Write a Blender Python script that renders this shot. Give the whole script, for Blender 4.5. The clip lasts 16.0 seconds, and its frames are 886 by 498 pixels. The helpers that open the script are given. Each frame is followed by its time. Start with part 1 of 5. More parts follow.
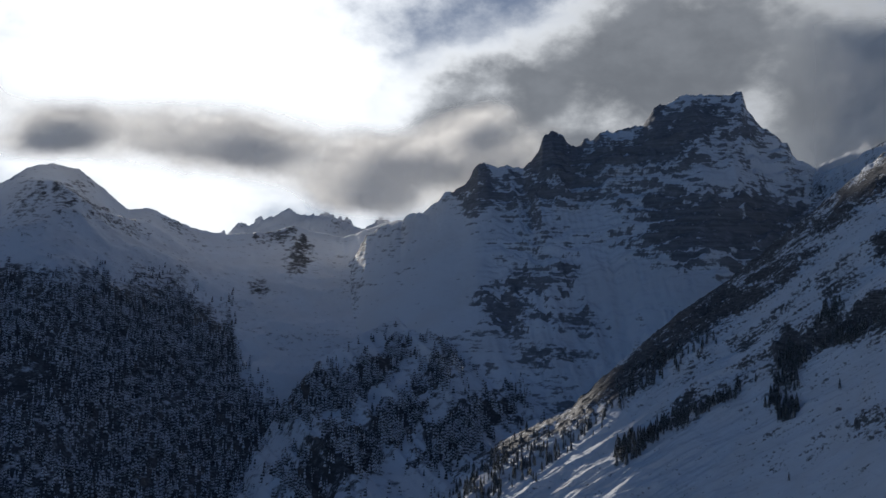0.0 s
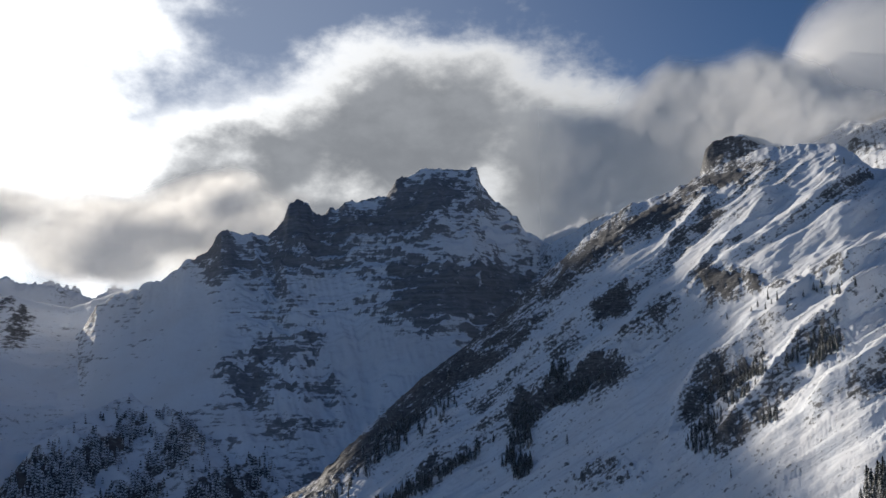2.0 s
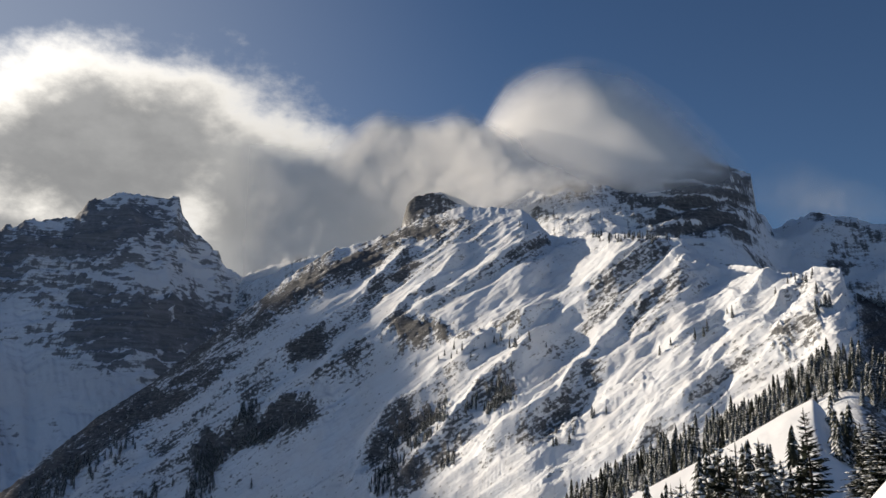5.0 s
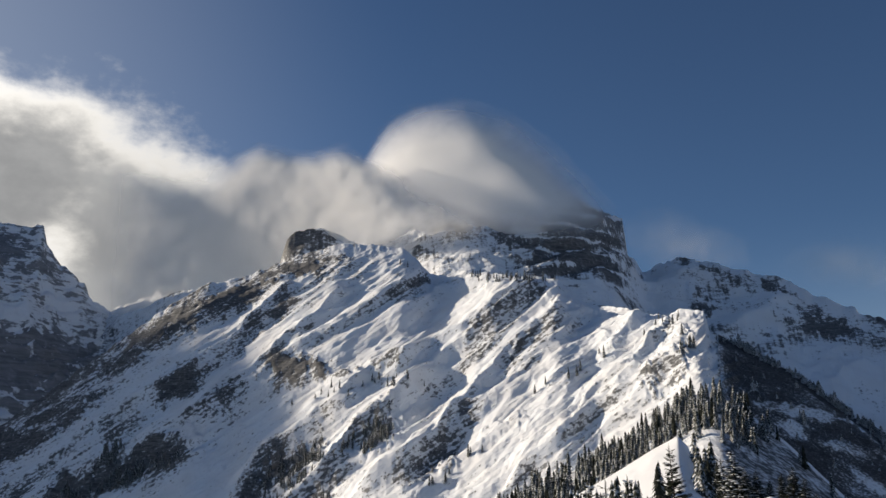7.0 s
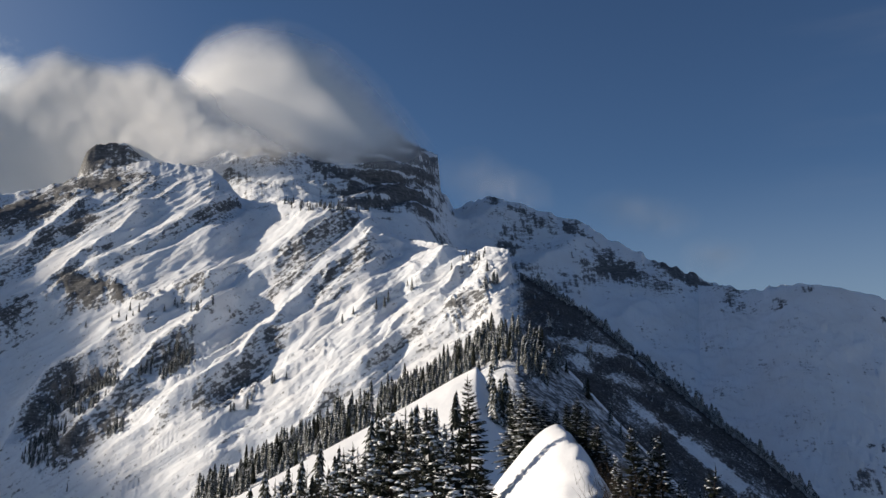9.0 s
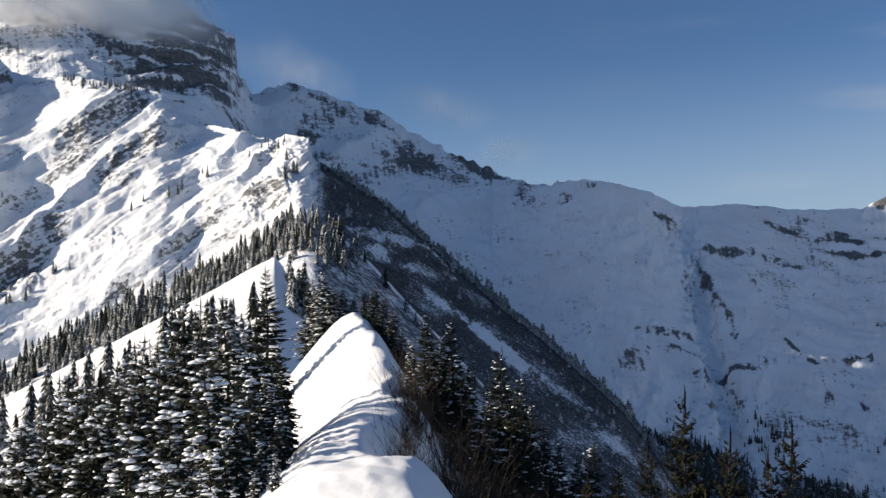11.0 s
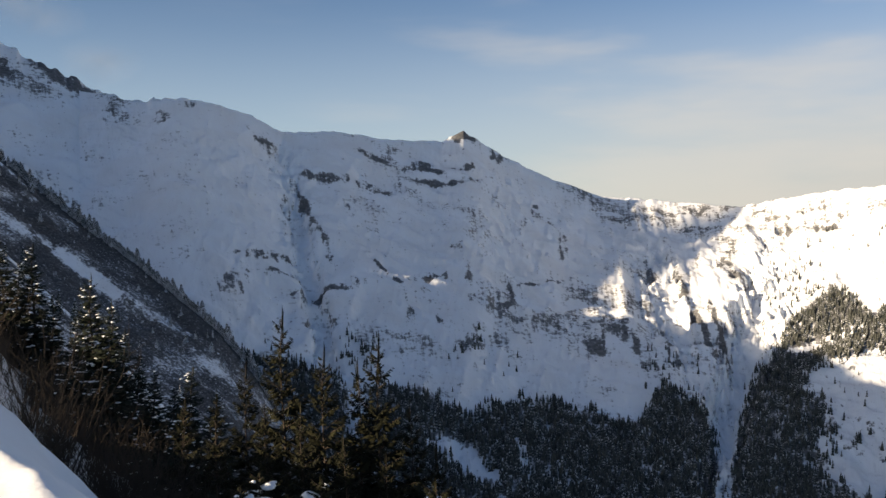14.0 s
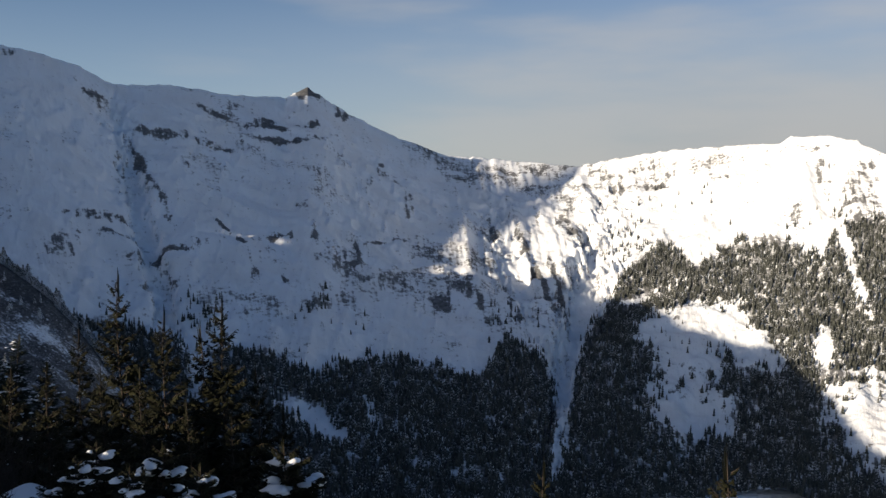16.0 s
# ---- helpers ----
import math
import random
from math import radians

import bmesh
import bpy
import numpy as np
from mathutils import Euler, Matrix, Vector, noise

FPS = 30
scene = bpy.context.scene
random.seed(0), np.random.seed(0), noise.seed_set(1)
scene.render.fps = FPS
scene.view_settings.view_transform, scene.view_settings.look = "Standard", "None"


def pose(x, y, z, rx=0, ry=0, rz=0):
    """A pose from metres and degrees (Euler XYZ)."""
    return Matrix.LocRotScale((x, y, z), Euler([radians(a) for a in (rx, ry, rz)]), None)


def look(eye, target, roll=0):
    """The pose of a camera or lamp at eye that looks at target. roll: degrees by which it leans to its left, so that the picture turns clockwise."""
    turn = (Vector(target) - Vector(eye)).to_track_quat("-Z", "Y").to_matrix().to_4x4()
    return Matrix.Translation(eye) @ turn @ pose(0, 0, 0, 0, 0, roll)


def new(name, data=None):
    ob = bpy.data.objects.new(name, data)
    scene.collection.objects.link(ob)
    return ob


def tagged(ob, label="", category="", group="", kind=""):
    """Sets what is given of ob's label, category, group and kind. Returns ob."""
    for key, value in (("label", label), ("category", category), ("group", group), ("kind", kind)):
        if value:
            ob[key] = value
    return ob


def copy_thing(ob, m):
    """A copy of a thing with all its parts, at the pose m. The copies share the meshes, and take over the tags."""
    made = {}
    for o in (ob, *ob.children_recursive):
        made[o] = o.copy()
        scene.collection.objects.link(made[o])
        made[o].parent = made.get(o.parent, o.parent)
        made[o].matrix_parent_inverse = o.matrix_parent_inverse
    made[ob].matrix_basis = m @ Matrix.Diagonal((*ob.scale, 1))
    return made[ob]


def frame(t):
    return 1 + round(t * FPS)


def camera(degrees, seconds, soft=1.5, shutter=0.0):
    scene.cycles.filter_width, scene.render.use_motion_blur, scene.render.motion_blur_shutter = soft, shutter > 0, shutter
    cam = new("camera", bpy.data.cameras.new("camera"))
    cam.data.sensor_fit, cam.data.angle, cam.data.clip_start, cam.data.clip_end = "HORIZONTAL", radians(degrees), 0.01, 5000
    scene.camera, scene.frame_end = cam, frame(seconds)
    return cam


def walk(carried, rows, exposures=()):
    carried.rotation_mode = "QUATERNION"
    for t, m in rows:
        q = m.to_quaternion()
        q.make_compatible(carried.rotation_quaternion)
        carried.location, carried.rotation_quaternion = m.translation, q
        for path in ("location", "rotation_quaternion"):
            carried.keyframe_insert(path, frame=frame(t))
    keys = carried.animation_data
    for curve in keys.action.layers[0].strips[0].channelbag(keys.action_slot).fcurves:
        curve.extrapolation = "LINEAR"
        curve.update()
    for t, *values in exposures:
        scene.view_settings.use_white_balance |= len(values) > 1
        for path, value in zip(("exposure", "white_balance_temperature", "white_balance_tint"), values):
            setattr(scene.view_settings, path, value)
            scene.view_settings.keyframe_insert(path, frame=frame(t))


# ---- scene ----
# The camera turns on one spot of a snowy ridge: seconds, yaw, pitch, roll.
EYE = (0.0, 0.0, 0.0)
PATH = [
    (0.0, 17.26, 4.90, -1.78),
    (0.5, 13.08, 6.60, -1.59),
    (1.0, 8.33, 7.81, -0.71),
    (1.5, 4.35, 8.85, -0.18),
    (2.0, 0.77, 9.58, 0.43),
    (2.5, -1.33, 10.30, 1.00),
    (3.0, -4.47, 10.66, 0.80),
    (3.5, -8.89, 10.75, 0.28),
    (4.0, -13.14, 10.89, -0.25),
    (6.5, -24.97, 14.67, 0.28),
    (7.0, -27.09, 14.77, 0.31),
    (7.5, -29.88, 13.91, 0.71),
    (8.0, -32.41, 13.12, 0.73),
    (8.5, -34.50, 11.96, 0.89),
    (9.0, -39.73, 10.19, -0.17),
    (9.5, -43.12, 7.89, 0.16),
    (12.0, -59.61, 0.72, -0.51),
    (12.5, -63.61, 0.56, -0.21),
    (13.0, -68.53, -0.48, -0.20),
    (13.5, -74.06, -1.01, 0.01),
    (14.0, -78.75, -2.14, -0.03),
    (14.5, -81.60, -3.34, -0.46),
    (15.0, -84.33, -3.62, -0.43),
    (15.5, -86.24, -4.12, -0.63),
    (16.0, -88.85, -4.84, -0.23),
]

cam = camera(54.0, 16.0)
walk(cam, [(t, pose(*EYE, 90 + p, r, y)) for t, y, p, r in PATH],
     exposures=[(0.0, -0.62, 5950, 10), (1.5, -0.15, 6150, 10), (3.0, -0.1, 6500, 10), (4.0, 0.02, 6850, 10), (7.0, 0.14, 6800, 10), (9.5, 0.1, 6600, 10), (12.0, 0.92, 6700, 10),
                (13.0, 0.93, 7100, 10), (14.0, 0.94, 8050, 11), (15.0, 0.76, 7900, 11), (16.0, 0.45, 7100, 10)])

# ---- sky, clouds and sun ----
SUN_AZ, SUN_EL = -37.8, 16.9


def build_world():
    world = bpy.data.worlds.new("winter_sky")
    scene.world = world
    world.use_nodes = True
    nt = world.node_tree
    nt.nodes.clear()

    def node(kind, **values):
        n = nt.nodes.new(kind)
        for key, value in values.items():
            n.inputs[key].default_value = value
        return n

    def maths(op, a, b=None, c=None, clamp=False):
        n = nt.nodes.new("ShaderNodeMath")
        n.operation, n.use_clamp = op, clamp
        for i, v in enumerate((a, b, c)):
            if v is None:
                continue
            if isinstance(v, (int, float)):
                n.inputs[i].default_value = v
            else:
                nt.links.new(v, n.inputs[i])
        return n.outputs[0]

    def smooth(v, lo, hi):
        n = nt.nodes.new("ShaderNodeMapRange")
        n.interpolation_type = "SMOOTHSTEP"
        nt.links.new(v, n.inputs["Value"])
        n.inputs["From Min"].default_value, n.inputs["From Max"].default_value = lo, hi
        return n.outputs["Result"]

    def mixed(f, a, b):
        n = nt.nodes.new("ShaderNodeMix")
        n.data_type = "RGBA"
        if isinstance(f, (int, float)):
            n.inputs[0].default_value = f
        else:
            nt.links.new(f, n.inputs[0])
        for i, v in ((6, a), (7, b)):
            if isinstance(v, tuple):
                n.inputs[i].default_value = (*v, 1)
            else:
                nt.links.new(v, n.inputs[i])
        return n.outputs[2]

    sky = nt.nodes.new("ShaderNodeTexSky")
    sky.sky_type, sky.sun_disc = "NISHITA", False
    sky.sun_elevation, sky.sun_rotation = radians(SUN_EL), radians(SUN_AZ)
    sky.altitude, sky.air_density, sky.dust_density, sky.ozone_density = 1900, 1.0, 0.6, 2.0

    coord = nt.nodes.new("ShaderNodeTexCoord").outputs["Generated"]
    sep = nt.nodes.new("ShaderNodeSeparateXYZ")
    nt.links.new(coord, sep.inputs[0])
    x, y, z = sep.outputs
    az = maths("MULTIPLY", maths("ARCTAN2", x, y), 57.29578)
    el = maths("MULTIPLY", maths("ARCSINE", z), 57.29578)

    def noise_at(scale, detail, rough, stretch=1.0, shift=0.0):
        comb = nt.nodes.new("ShaderNodeCombineXYZ")
        nt.links.new(maths("ADD", az, shift), comb.inputs[0])
        nt.links.new(maths("MULTIPLY", el, stretch), comb.inputs[1])
        n = node("ShaderNodeTexNoise", Scale=scale, Detail=detail, Roughness=rough)
        nt.links.new(comb.outputs[0], n.inputs["Vector"])
        return n.outputs["Fac"]

    billow = noise_at(0.16, 9, 0.58, 1.5, 40.0)
    streak = noise_at(0.055, 4, 0.5, 4.5, 3.0)

    sun_dist = maths("SQRT", maths("ADD", maths("POWER", maths("SUBTRACT", az, SUN_AZ + 3.0), 2.0),
                                   maths("POWER", maths("MULTIPLY", maths("SUBTRACT", el, SUN_EL), 1.15), 2.0)))
    def blob(a0, e0, ra, re, tilt):
        c, s = math.cos(radians(tilt)), math.sin(radians(tilt))
        da, de = maths("SUBTRACT", az, a0), maths("SUBTRACT", el, e0)
        u = maths("DIVIDE", maths("ADD", maths("MULTIPLY", da, c), maths("MULTIPLY", de, s)), ra)
        t = maths("DIVIDE", maths("SUBTRACT", maths("MULTIPLY", de, c), maths("MULTIPLY", da, s)), re)
        return maths("SUBTRACT", 1.0, maths("SQRT", maths("ADD", maths("MULTIPLY", u, u), maths("MULTIPLY", t, t))))

    # cumulus bank far behind the rocky peak: bright where it is thin, grey where it is thick
    body = None
    for b in ((-3, 17.0, 14, 7.2, 10), (-14, 14.6, 10, 4.6, 16), (8, 13.5, 10, 7.6, -38), (16, 12.5, 9, 6.0, 0), (-8, 10, 16, 5.5, 0)):
        v = blob(*b)
        body = v if body is None else maths("SMOOTH_MAX", body, v, 0.2)
    wisp = noise_at(0.33, 9, 0.60, 1.5, 11.0)
    rough = maths("ADD", maths("MULTIPLY", maths("SUBTRACT", billow, 0.5), 0.75), maths("MULTIPLY", maths("SUBTRACT", wisp, 0.5), 0.42))
    dens = maths("ADD", body, rough)
    cover = smooth(dens, -0.08, 0.36)
    thick = smooth(maths("ADD", body, maths("MULTIPLY", rough, 0.9)), 0.12, 0.60)
    near_sun = smooth(sun_dist, 56.0, 14.0)
    rim = mixed(near_sun, (0.75, 0.74, 0.72), (1.6, 1.57, 1.5))
    core = mixed(smooth(billow, 0.35, 0.65), (0.265, 0.275, 0.29), (0.35, 0.36, 0.375))
    cloud_colour = mixed(thick, rim, core)
    # veil and glare of the sun shining through thin cloud
    veil = maths("MULTIPLY", smooth(maths("ADD", sun_dist, maths("MULTIPLY", maths("SUBTRACT", billow, 0.5), 26.0)), 23.0, 9.0), 1.0)
    haze = maths("MULTIPLY", smooth(el, 16.0, -1.0), smooth(az, 62.0, 112.0))
    streaks = maths("MULTIPLY", smooth(maths("ADD", streak, maths("MULTIPLY", haze, 0.25)), 0.50, 0.78), smooth(az, 58.0, 92.0))
    clear = nt.nodes.new("ShaderNodeMix")
    clear.data_type, clear.blend_type = "RGBA", "MULTIPLY"
    clear.inputs[0].default_value = 1.0
    nt.links.new(sky.outputs[0], clear.inputs[6])
    clear.inputs[7].default_value = (0.80 * SKY, SKY, 1.24 * SKY, 1)
    out = clear.outputs[2]
    pale = maths("MULTIPLY", smooth(el, 16.0, 2.0), smooth(az, 34.0, 62.0))
    out = mixed(maths("MULTIPLY", pale, 0.45), out, (0.27, 0.335, 0.42))
    out = mixed(maths("MULTIPLY", haze, 0.90), out, (0.285, 0.30, 0.33))
    out = mixed(maths("MULTIPLY", streaks, 0.40), out, (0.37, 0.375, 0.39))
    out = mixed(maths("MULTIPLY", smooth(sun_dist, 62.0, 12.0), 0.55), out, (0.42, 0.455, 0.52))
    out = mixed(cover, out, cloud_colour)
    out = mixed(veil, out, (1.7, 1.68, 1.62))
    bg = node("ShaderNodeBackground", Strength=1.0)
    nt.links.new(out, bg.inputs[0])
    end = nt.nodes.new("ShaderNodeOutputWorld")
    nt.links.new(bg.outputs[0], end.inputs[0])


SKY = 0.054
build_world()
sun_lamp = bpy.data.lights.new("sun", "SUN")
sun_lamp.energy, sun_lamp.angle, sun_lamp.color = 5.0, radians(0.6), (1.0, 0.885, 0.735)
sun = new("sun", sun_lamp)
sun.matrix_world = look(900 * Vector((math.sin(radians(SUN_AZ)) * math.cos(radians(SUN_EL)), math.cos(radians(SUN_AZ)) * math.cos(radians(SUN_EL)), math.sin(radians(SUN_EL)))), (0, 0, 0))


# ---- noise ----
def hash3(ix, iy, iz):
    h = (ix * 374761393 + iy * 668265263 + iz * 2147483647 + 1274126177) & 0x7FFFFFFF
    h = ((h ^ (h >> 13)) * 1274126177) & 0x7FFFFFFF
    h = ((h ^ (h >> 16)) * 668265263) & 0x7FFFFFFF
    return ((h ^ (h >> 15)) & 0xFFFF) / 65535.0


def vnoise(x, y, z=None):
    """Smooth lattice noise, -1 to 1, on arrays."""
    x = np.asarray(x, float)
    y = np.asarray(y, float)
    z = np.zeros_like(x) if z is None else np.asarray(z, float)
    fx, fy, fz = np.floor(x), np.floor(y), np.floor(z)
    ix, iy, iz = fx.astype(np.int64), fy.astype(np.int64), fz.astype(np.int64)
    u, v, w = x - fx, y - fy, z - fz
    u, v, w = (q * q * q * (q * (q * 6 - 15) + 10) for q in (u, v, w))
    out = 0
    for dx in (0, 1):
        for dy in (0, 1):
            for dz in (0, 1):
                out = out + hash3(ix + dx, iy + dy, iz + dz) * (u if dx else 1 - u) * (v if dy else 1 - v) * (w if dz else 1 - w)
    return out * 2 - 1


def fbm(x, y, z=None, octaves=5, gain=0.5, ridged=False):
    total, amp, norm = 0, 1.0, 0.0
    for k in range(octaves):
        s = 2.03 ** k
        n = vnoise(np.asarray(x) * s + 17.3 * k, np.asarray(y) * s - 9.1 * k, None if z is None else np.asarray(z) * s + 5.7 * k)
        total = total + amp * ((1 - 2 * np.abs(n)) if ridged else n)
        norm += amp
        amp *= gain
    return total / norm


def sstep(v, lo, hi):
    t = np.clip((v - lo) / (hi - lo), 0, 1)
    return t * t * (3 - 2 * t)


# ---- materials ----
class Nodes:
    """Small helper that wires a node material."""

    def __init__(self, name):
        self.mat = bpy.data.materials.new(name)
        self.mat.use_nodes = True
        self.nt = self.mat.node_tree
        self.bsdf = self.nt.nodes["Principled BSDF"]

    def put(self, socket, value):
        if isinstance(value, bpy.types.NodeSocket):
            self.nt.links.new(value, socket)
        elif isinstance(value, tuple):
            socket.default_value = (*value, 1) if len(value) == 3 and socket.type == "RGBA" else value
        else:
            socket.default_value = value

    def coord(self):
        return self.nt.nodes.new("ShaderNodeTexCoord").outputs["Object"]

    def scaled(self, vec, scale):
        n = self.nt.nodes.new("ShaderNodeVectorMath")
        n.operation = "MULTIPLY"
        self.put(n.inputs[0], vec)
        n.inputs[1].default_value = scale
        return n.outputs[0]

    def noise(self, vec, scale, detail=5, rough=0.55):
        n = self.nt.nodes.new("ShaderNodeTexNoise")
        self.put(n.inputs["Vector"], vec)
        n.inputs["Scale"].default_value, n.inputs["Detail"].default_value, n.inputs["Roughness"].default_value = scale, detail, rough
        return n.outputs["Fac"]

    def math(self, op, a, b=0.0, clamp=False):
        n = self.nt.nodes.new("ShaderNodeMath")
        n.operation, n.use_clamp = op, clamp
        self.put(n.inputs[0], a)
        self.put(n.inputs[1], b)
        return n.outputs[0]

    def step(self, v, lo, hi):
        n = self.nt.nodes.new("ShaderNodeMapRange")
        n.interpolation_type = "SMOOTHSTEP"
        self.put(n.inputs["Value"], v)
        n.inputs["From Min"].default_value, n.inputs["From Max"].default_value = lo, hi
        return n.outputs["Result"]

    def mix(self, f, a, b):
        n = self.nt.nodes.new("ShaderNodeMix")
        n.data_type = "RGBA"
        self.put(n.inputs[0], f)
        self.put(n.inputs[6], a)
        self.put(n.inputs[7], b)
        return n.outputs[2]

    def attr(self, name, output="Fac"):
        n = self.nt.nodes.new("ShaderNodeAttribute")
        n.attribute_name = name
        return n.outputs[output]

    def up(self):
        g = self.nt.nodes.new("ShaderNodeNewGeometry")
        s = self.nt.nodes.new("ShaderNodeSeparateXYZ")
        self.put(s.inputs[0], g.outputs["Normal"])
        return s.outputs[2]

    def random(self):
        return self.nt.nodes.new("ShaderNodeNewGeometry").outputs["Random Per Island"]

    def bump(self, height, strength, distance):
        n = self.nt.nodes.new("ShaderNodeBump")
        n.inputs["Strength"].default_value, n.inputs["Distance"].default_value = strength, distance
        self.put(n.inputs["Height"], height)
        self.put(self.bsdf.inputs["Normal"], n.outputs[0])

    def finish(self, colour, roughness, spec=0.3):
        self.put(self.bsdf.inputs["Base Color"], colour)
        self.put(self.bsdf.inputs["Roughness"], roughness)
        self.put(self.bsdf.inputs["Specular IOR Level"], spec)
        return self.mat


SNOW = (0.84, 0.875, 0.92)


def mountain_material(name, rock_a, rock_b, fine, bands, lumps=6.0, veins=0.3, streaks=0.0, edge=0.10, relief=0.55, speckle=1.6):
    """Snow with rock or scrub where the sheet's 'rock' value says so, broken up by fine grain; fine: metres."""
    m = Nodes(name)
    c = m.coord()
    grain = m.noise(c, 1.0 / fine, 9, 0.62)
    layer = m.noise(m.scaled(c, (0.28 / fine, 0.28 / fine, 2.6 / fine)), 1.0, 6, 0.6)
    broad = m.noise(c, 0.12 / fine, 4, 0.5)
    v = m.math("ADD", m.attr("rock"), m.math("MULTIPLY", m.math("SUBTRACT", grain, 0.5), speckle))
    v = m.math("ADD", v, m.math("MULTIPLY", m.math("SUBTRACT", layer, 0.5), bands))
    # thin broken lines of rock that gather in loose groups
    vein = m.math("ABSOLUTE", m.math("SUBTRACT", m.noise(m.scaled(c, (0.3 / fine, 0.3 / fine, 0.75 / fine)), 1.0, 6, 0.62), 0.5))
    group = m.step(m.noise(c, 0.09 / fine, 4, 0.55), 0.47, 0.62)
    v = m.math("ADD", v, m.math("MULTIPLY", m.math("MULTIPLY", m.step(vein, 0.075, 0.0), group), veins))
    if streaks:
        lie = m.attr("grain", "Vector")
        long = m.noise(m.scaled(lie, (1.0 / fine, 0.16 / fine, 1.0)), 1.0, 7, 0.6)
        v = m.math("ADD", v, m.math("MULTIPLY", m.math("SUBTRACT", long, 0.5), streaks))
    mask = m.step(v, 0.52 - edge, 0.52 + edge)
    rock = m.mix(m.step(layer, 0.3, 0.7), rock_a, rock_b)
    rock = m.mix(m.math("MULTIPLY", m.step(grain, 0.5, 0.75), 0.4), rock, (0.5, 0.52, 0.55))
    snow = m.mix(m.step(broad, 0.3, 0.75), SNOW, (0.80, 0.81, 0.83))
    colour = m.mix(mask, snow, rock)
    high = m.math("ADD", m.math("MULTIPLY", grain, 1.0), m.math("MULTIPLY", mask, 0.15))
    if streaks:
        high = m.math("ADD", m.math("MULTIPLY", high, 0.55), m.math("MULTIPLY", long, 1.1))
    m.bump(high, relief, lumps)
    return m.finish(colour, 0.75, 0.2)


# limestone lightened and blued, standing in for haze before the peak
MAT_ROCKY = mountain_material("hazed_limestone_and_snow", (0.145, 0.151, 0.166), (0.265, 0.272, 0.287), 26, 1.35, 7, 0.2, edge=0.13, speckle=1.2)
MAT_WEST = mountain_material("snow_and_forest_floor", (0.055, 0.056, 0.060), (0.105, 0.104, 0.104), 22, 0.5, 7, 0.2, edge=0.2)
MAT_RIDGE = mountain_material("snow_and_scrub", (0.050, 0.051, 0.054), (0.148, 0.149, 0.152), 7, 0.35, 4, 0.10, streaks=1.15, edge=0.15, relief=0.45)
MAT_WALL = mountain_material("snowy_wall", (0.062, 0.064, 0.070), (0.165, 0.166, 0.170), 11, 0.7, 4, 0.20, streaks=1.1, edge=0.19, speckle=1.4)
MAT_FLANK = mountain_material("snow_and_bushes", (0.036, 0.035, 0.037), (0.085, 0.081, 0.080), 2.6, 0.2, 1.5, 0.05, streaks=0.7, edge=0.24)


def snow_material():
    m = Nodes("wind_packed_snow")
    c = m.coord()
    fine, broad = m.noise(c, 3.0, 6, 0.6), m.noise(c, 0.35, 4, 0.5)
    m.bump(m.math("ADD", m.math("MULTIPLY", broad, 1.0), m.math("MULTIPLY", fine, 0.12)), 0.5, 0.25)
    m.put(m.bsdf.inputs["Subsurface Weight"], 0.0)
    return m.finish(m.mix(broad, (0.90, 0.91, 0.93), (0.84, 0.86, 0.89)), 0.6, 0.3)


MAT_SNOW = snow_material()


def needle_material(name, dark, light, snow, size=1.7):
    """Conifer needles with snow lying on what faces up."""
    m = Nodes(name)
    c = m.coord()
    n = m.noise(c, size, 5, 0.6)
    green = m.mix(m.random(), dark, light)
    lie = m.step(m.math("ADD", m.math("MULTIPLY", m.up(), 0.6), n), 1.12 - snow, 1.32 - snow)
    return m.finish(m.mix(lie, green, (0.82, 0.84, 0.87)), 0.8, 0.15)


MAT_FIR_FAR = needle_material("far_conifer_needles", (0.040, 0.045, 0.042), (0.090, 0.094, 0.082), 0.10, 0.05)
# western needles: valley haze painted in as pale blue-grey, plus lying snow
MAT_FIR_WEST = needle_material("hazed_snowy_needles", (0.052, 0.058, 0.061), (0.105, 0.114, 0.118), 0.32, 0.03)
MAT_FIR_MID = needle_material("snow_dusted_needles", (0.016, 0.020, 0.016), (0.045, 0.049, 0.036), 0.25)


def cloud_material(name, through_light, fringe):
    """Cloud: white droplets that scatter light both ways, thinning out to nothing by the shell's own density."""
    m = Nodes(name)
    c = m.coord()
    n = m.math("SUBTRACT", m.noise(c, 0.006, 8, 0.6), 0.5)
    a = m.step(m.math("ADD", m.attr("rock"), m.math("MULTIPLY", n, 0.10)), -0.05, fringe)
    nt = m.nt
    dif, tra, clear = (nt.nodes.new("ShaderNodeBsdf" + k) for k in ("Diffuse", "Translucent", "Transparent"))
    m.put(dif.inputs[0], (0.93, 0.93, 0.93))
    m.put(tra.inputs[0], (0.93, 0.92, 0.90))
    both, out = nt.nodes.new("ShaderNodeMixShader"), nt.nodes.new("ShaderNodeMixShader")
    m.put(both.inputs[0], through_light)
    nt.links.new(dif.outputs[0], both.inputs[1])
    nt.links.new(tra.outputs[0], both.inputs[2])
    m.put(out.inputs[0], a)
    nt.links.new(clear.outputs[0], out.inputs[1])
    nt.links.new(both.outputs[0], out.inputs[2])
    nt.links.new(out.outputs[0], nt.nodes["Material Output"].inputs["Surface"])
    return m.mat


MAT_CLOUD = cloud_material("thin_cloud_droplets", 0.62, 0.55)
MAT_SIDE = cloud_material("loose_cloud_droplets", 0.36, 0.6)
MAT_CAP = cloud_material("thick_cloud_droplets", 0.16, 0.58)


# ---- mountains ----
def curve_of(points):
    """A function of bearing through points (bearing, value)."""
    p = np.array(sorted(points), float)
    return lambda a: np.interp(a, p[:, 0], p[:, 1])


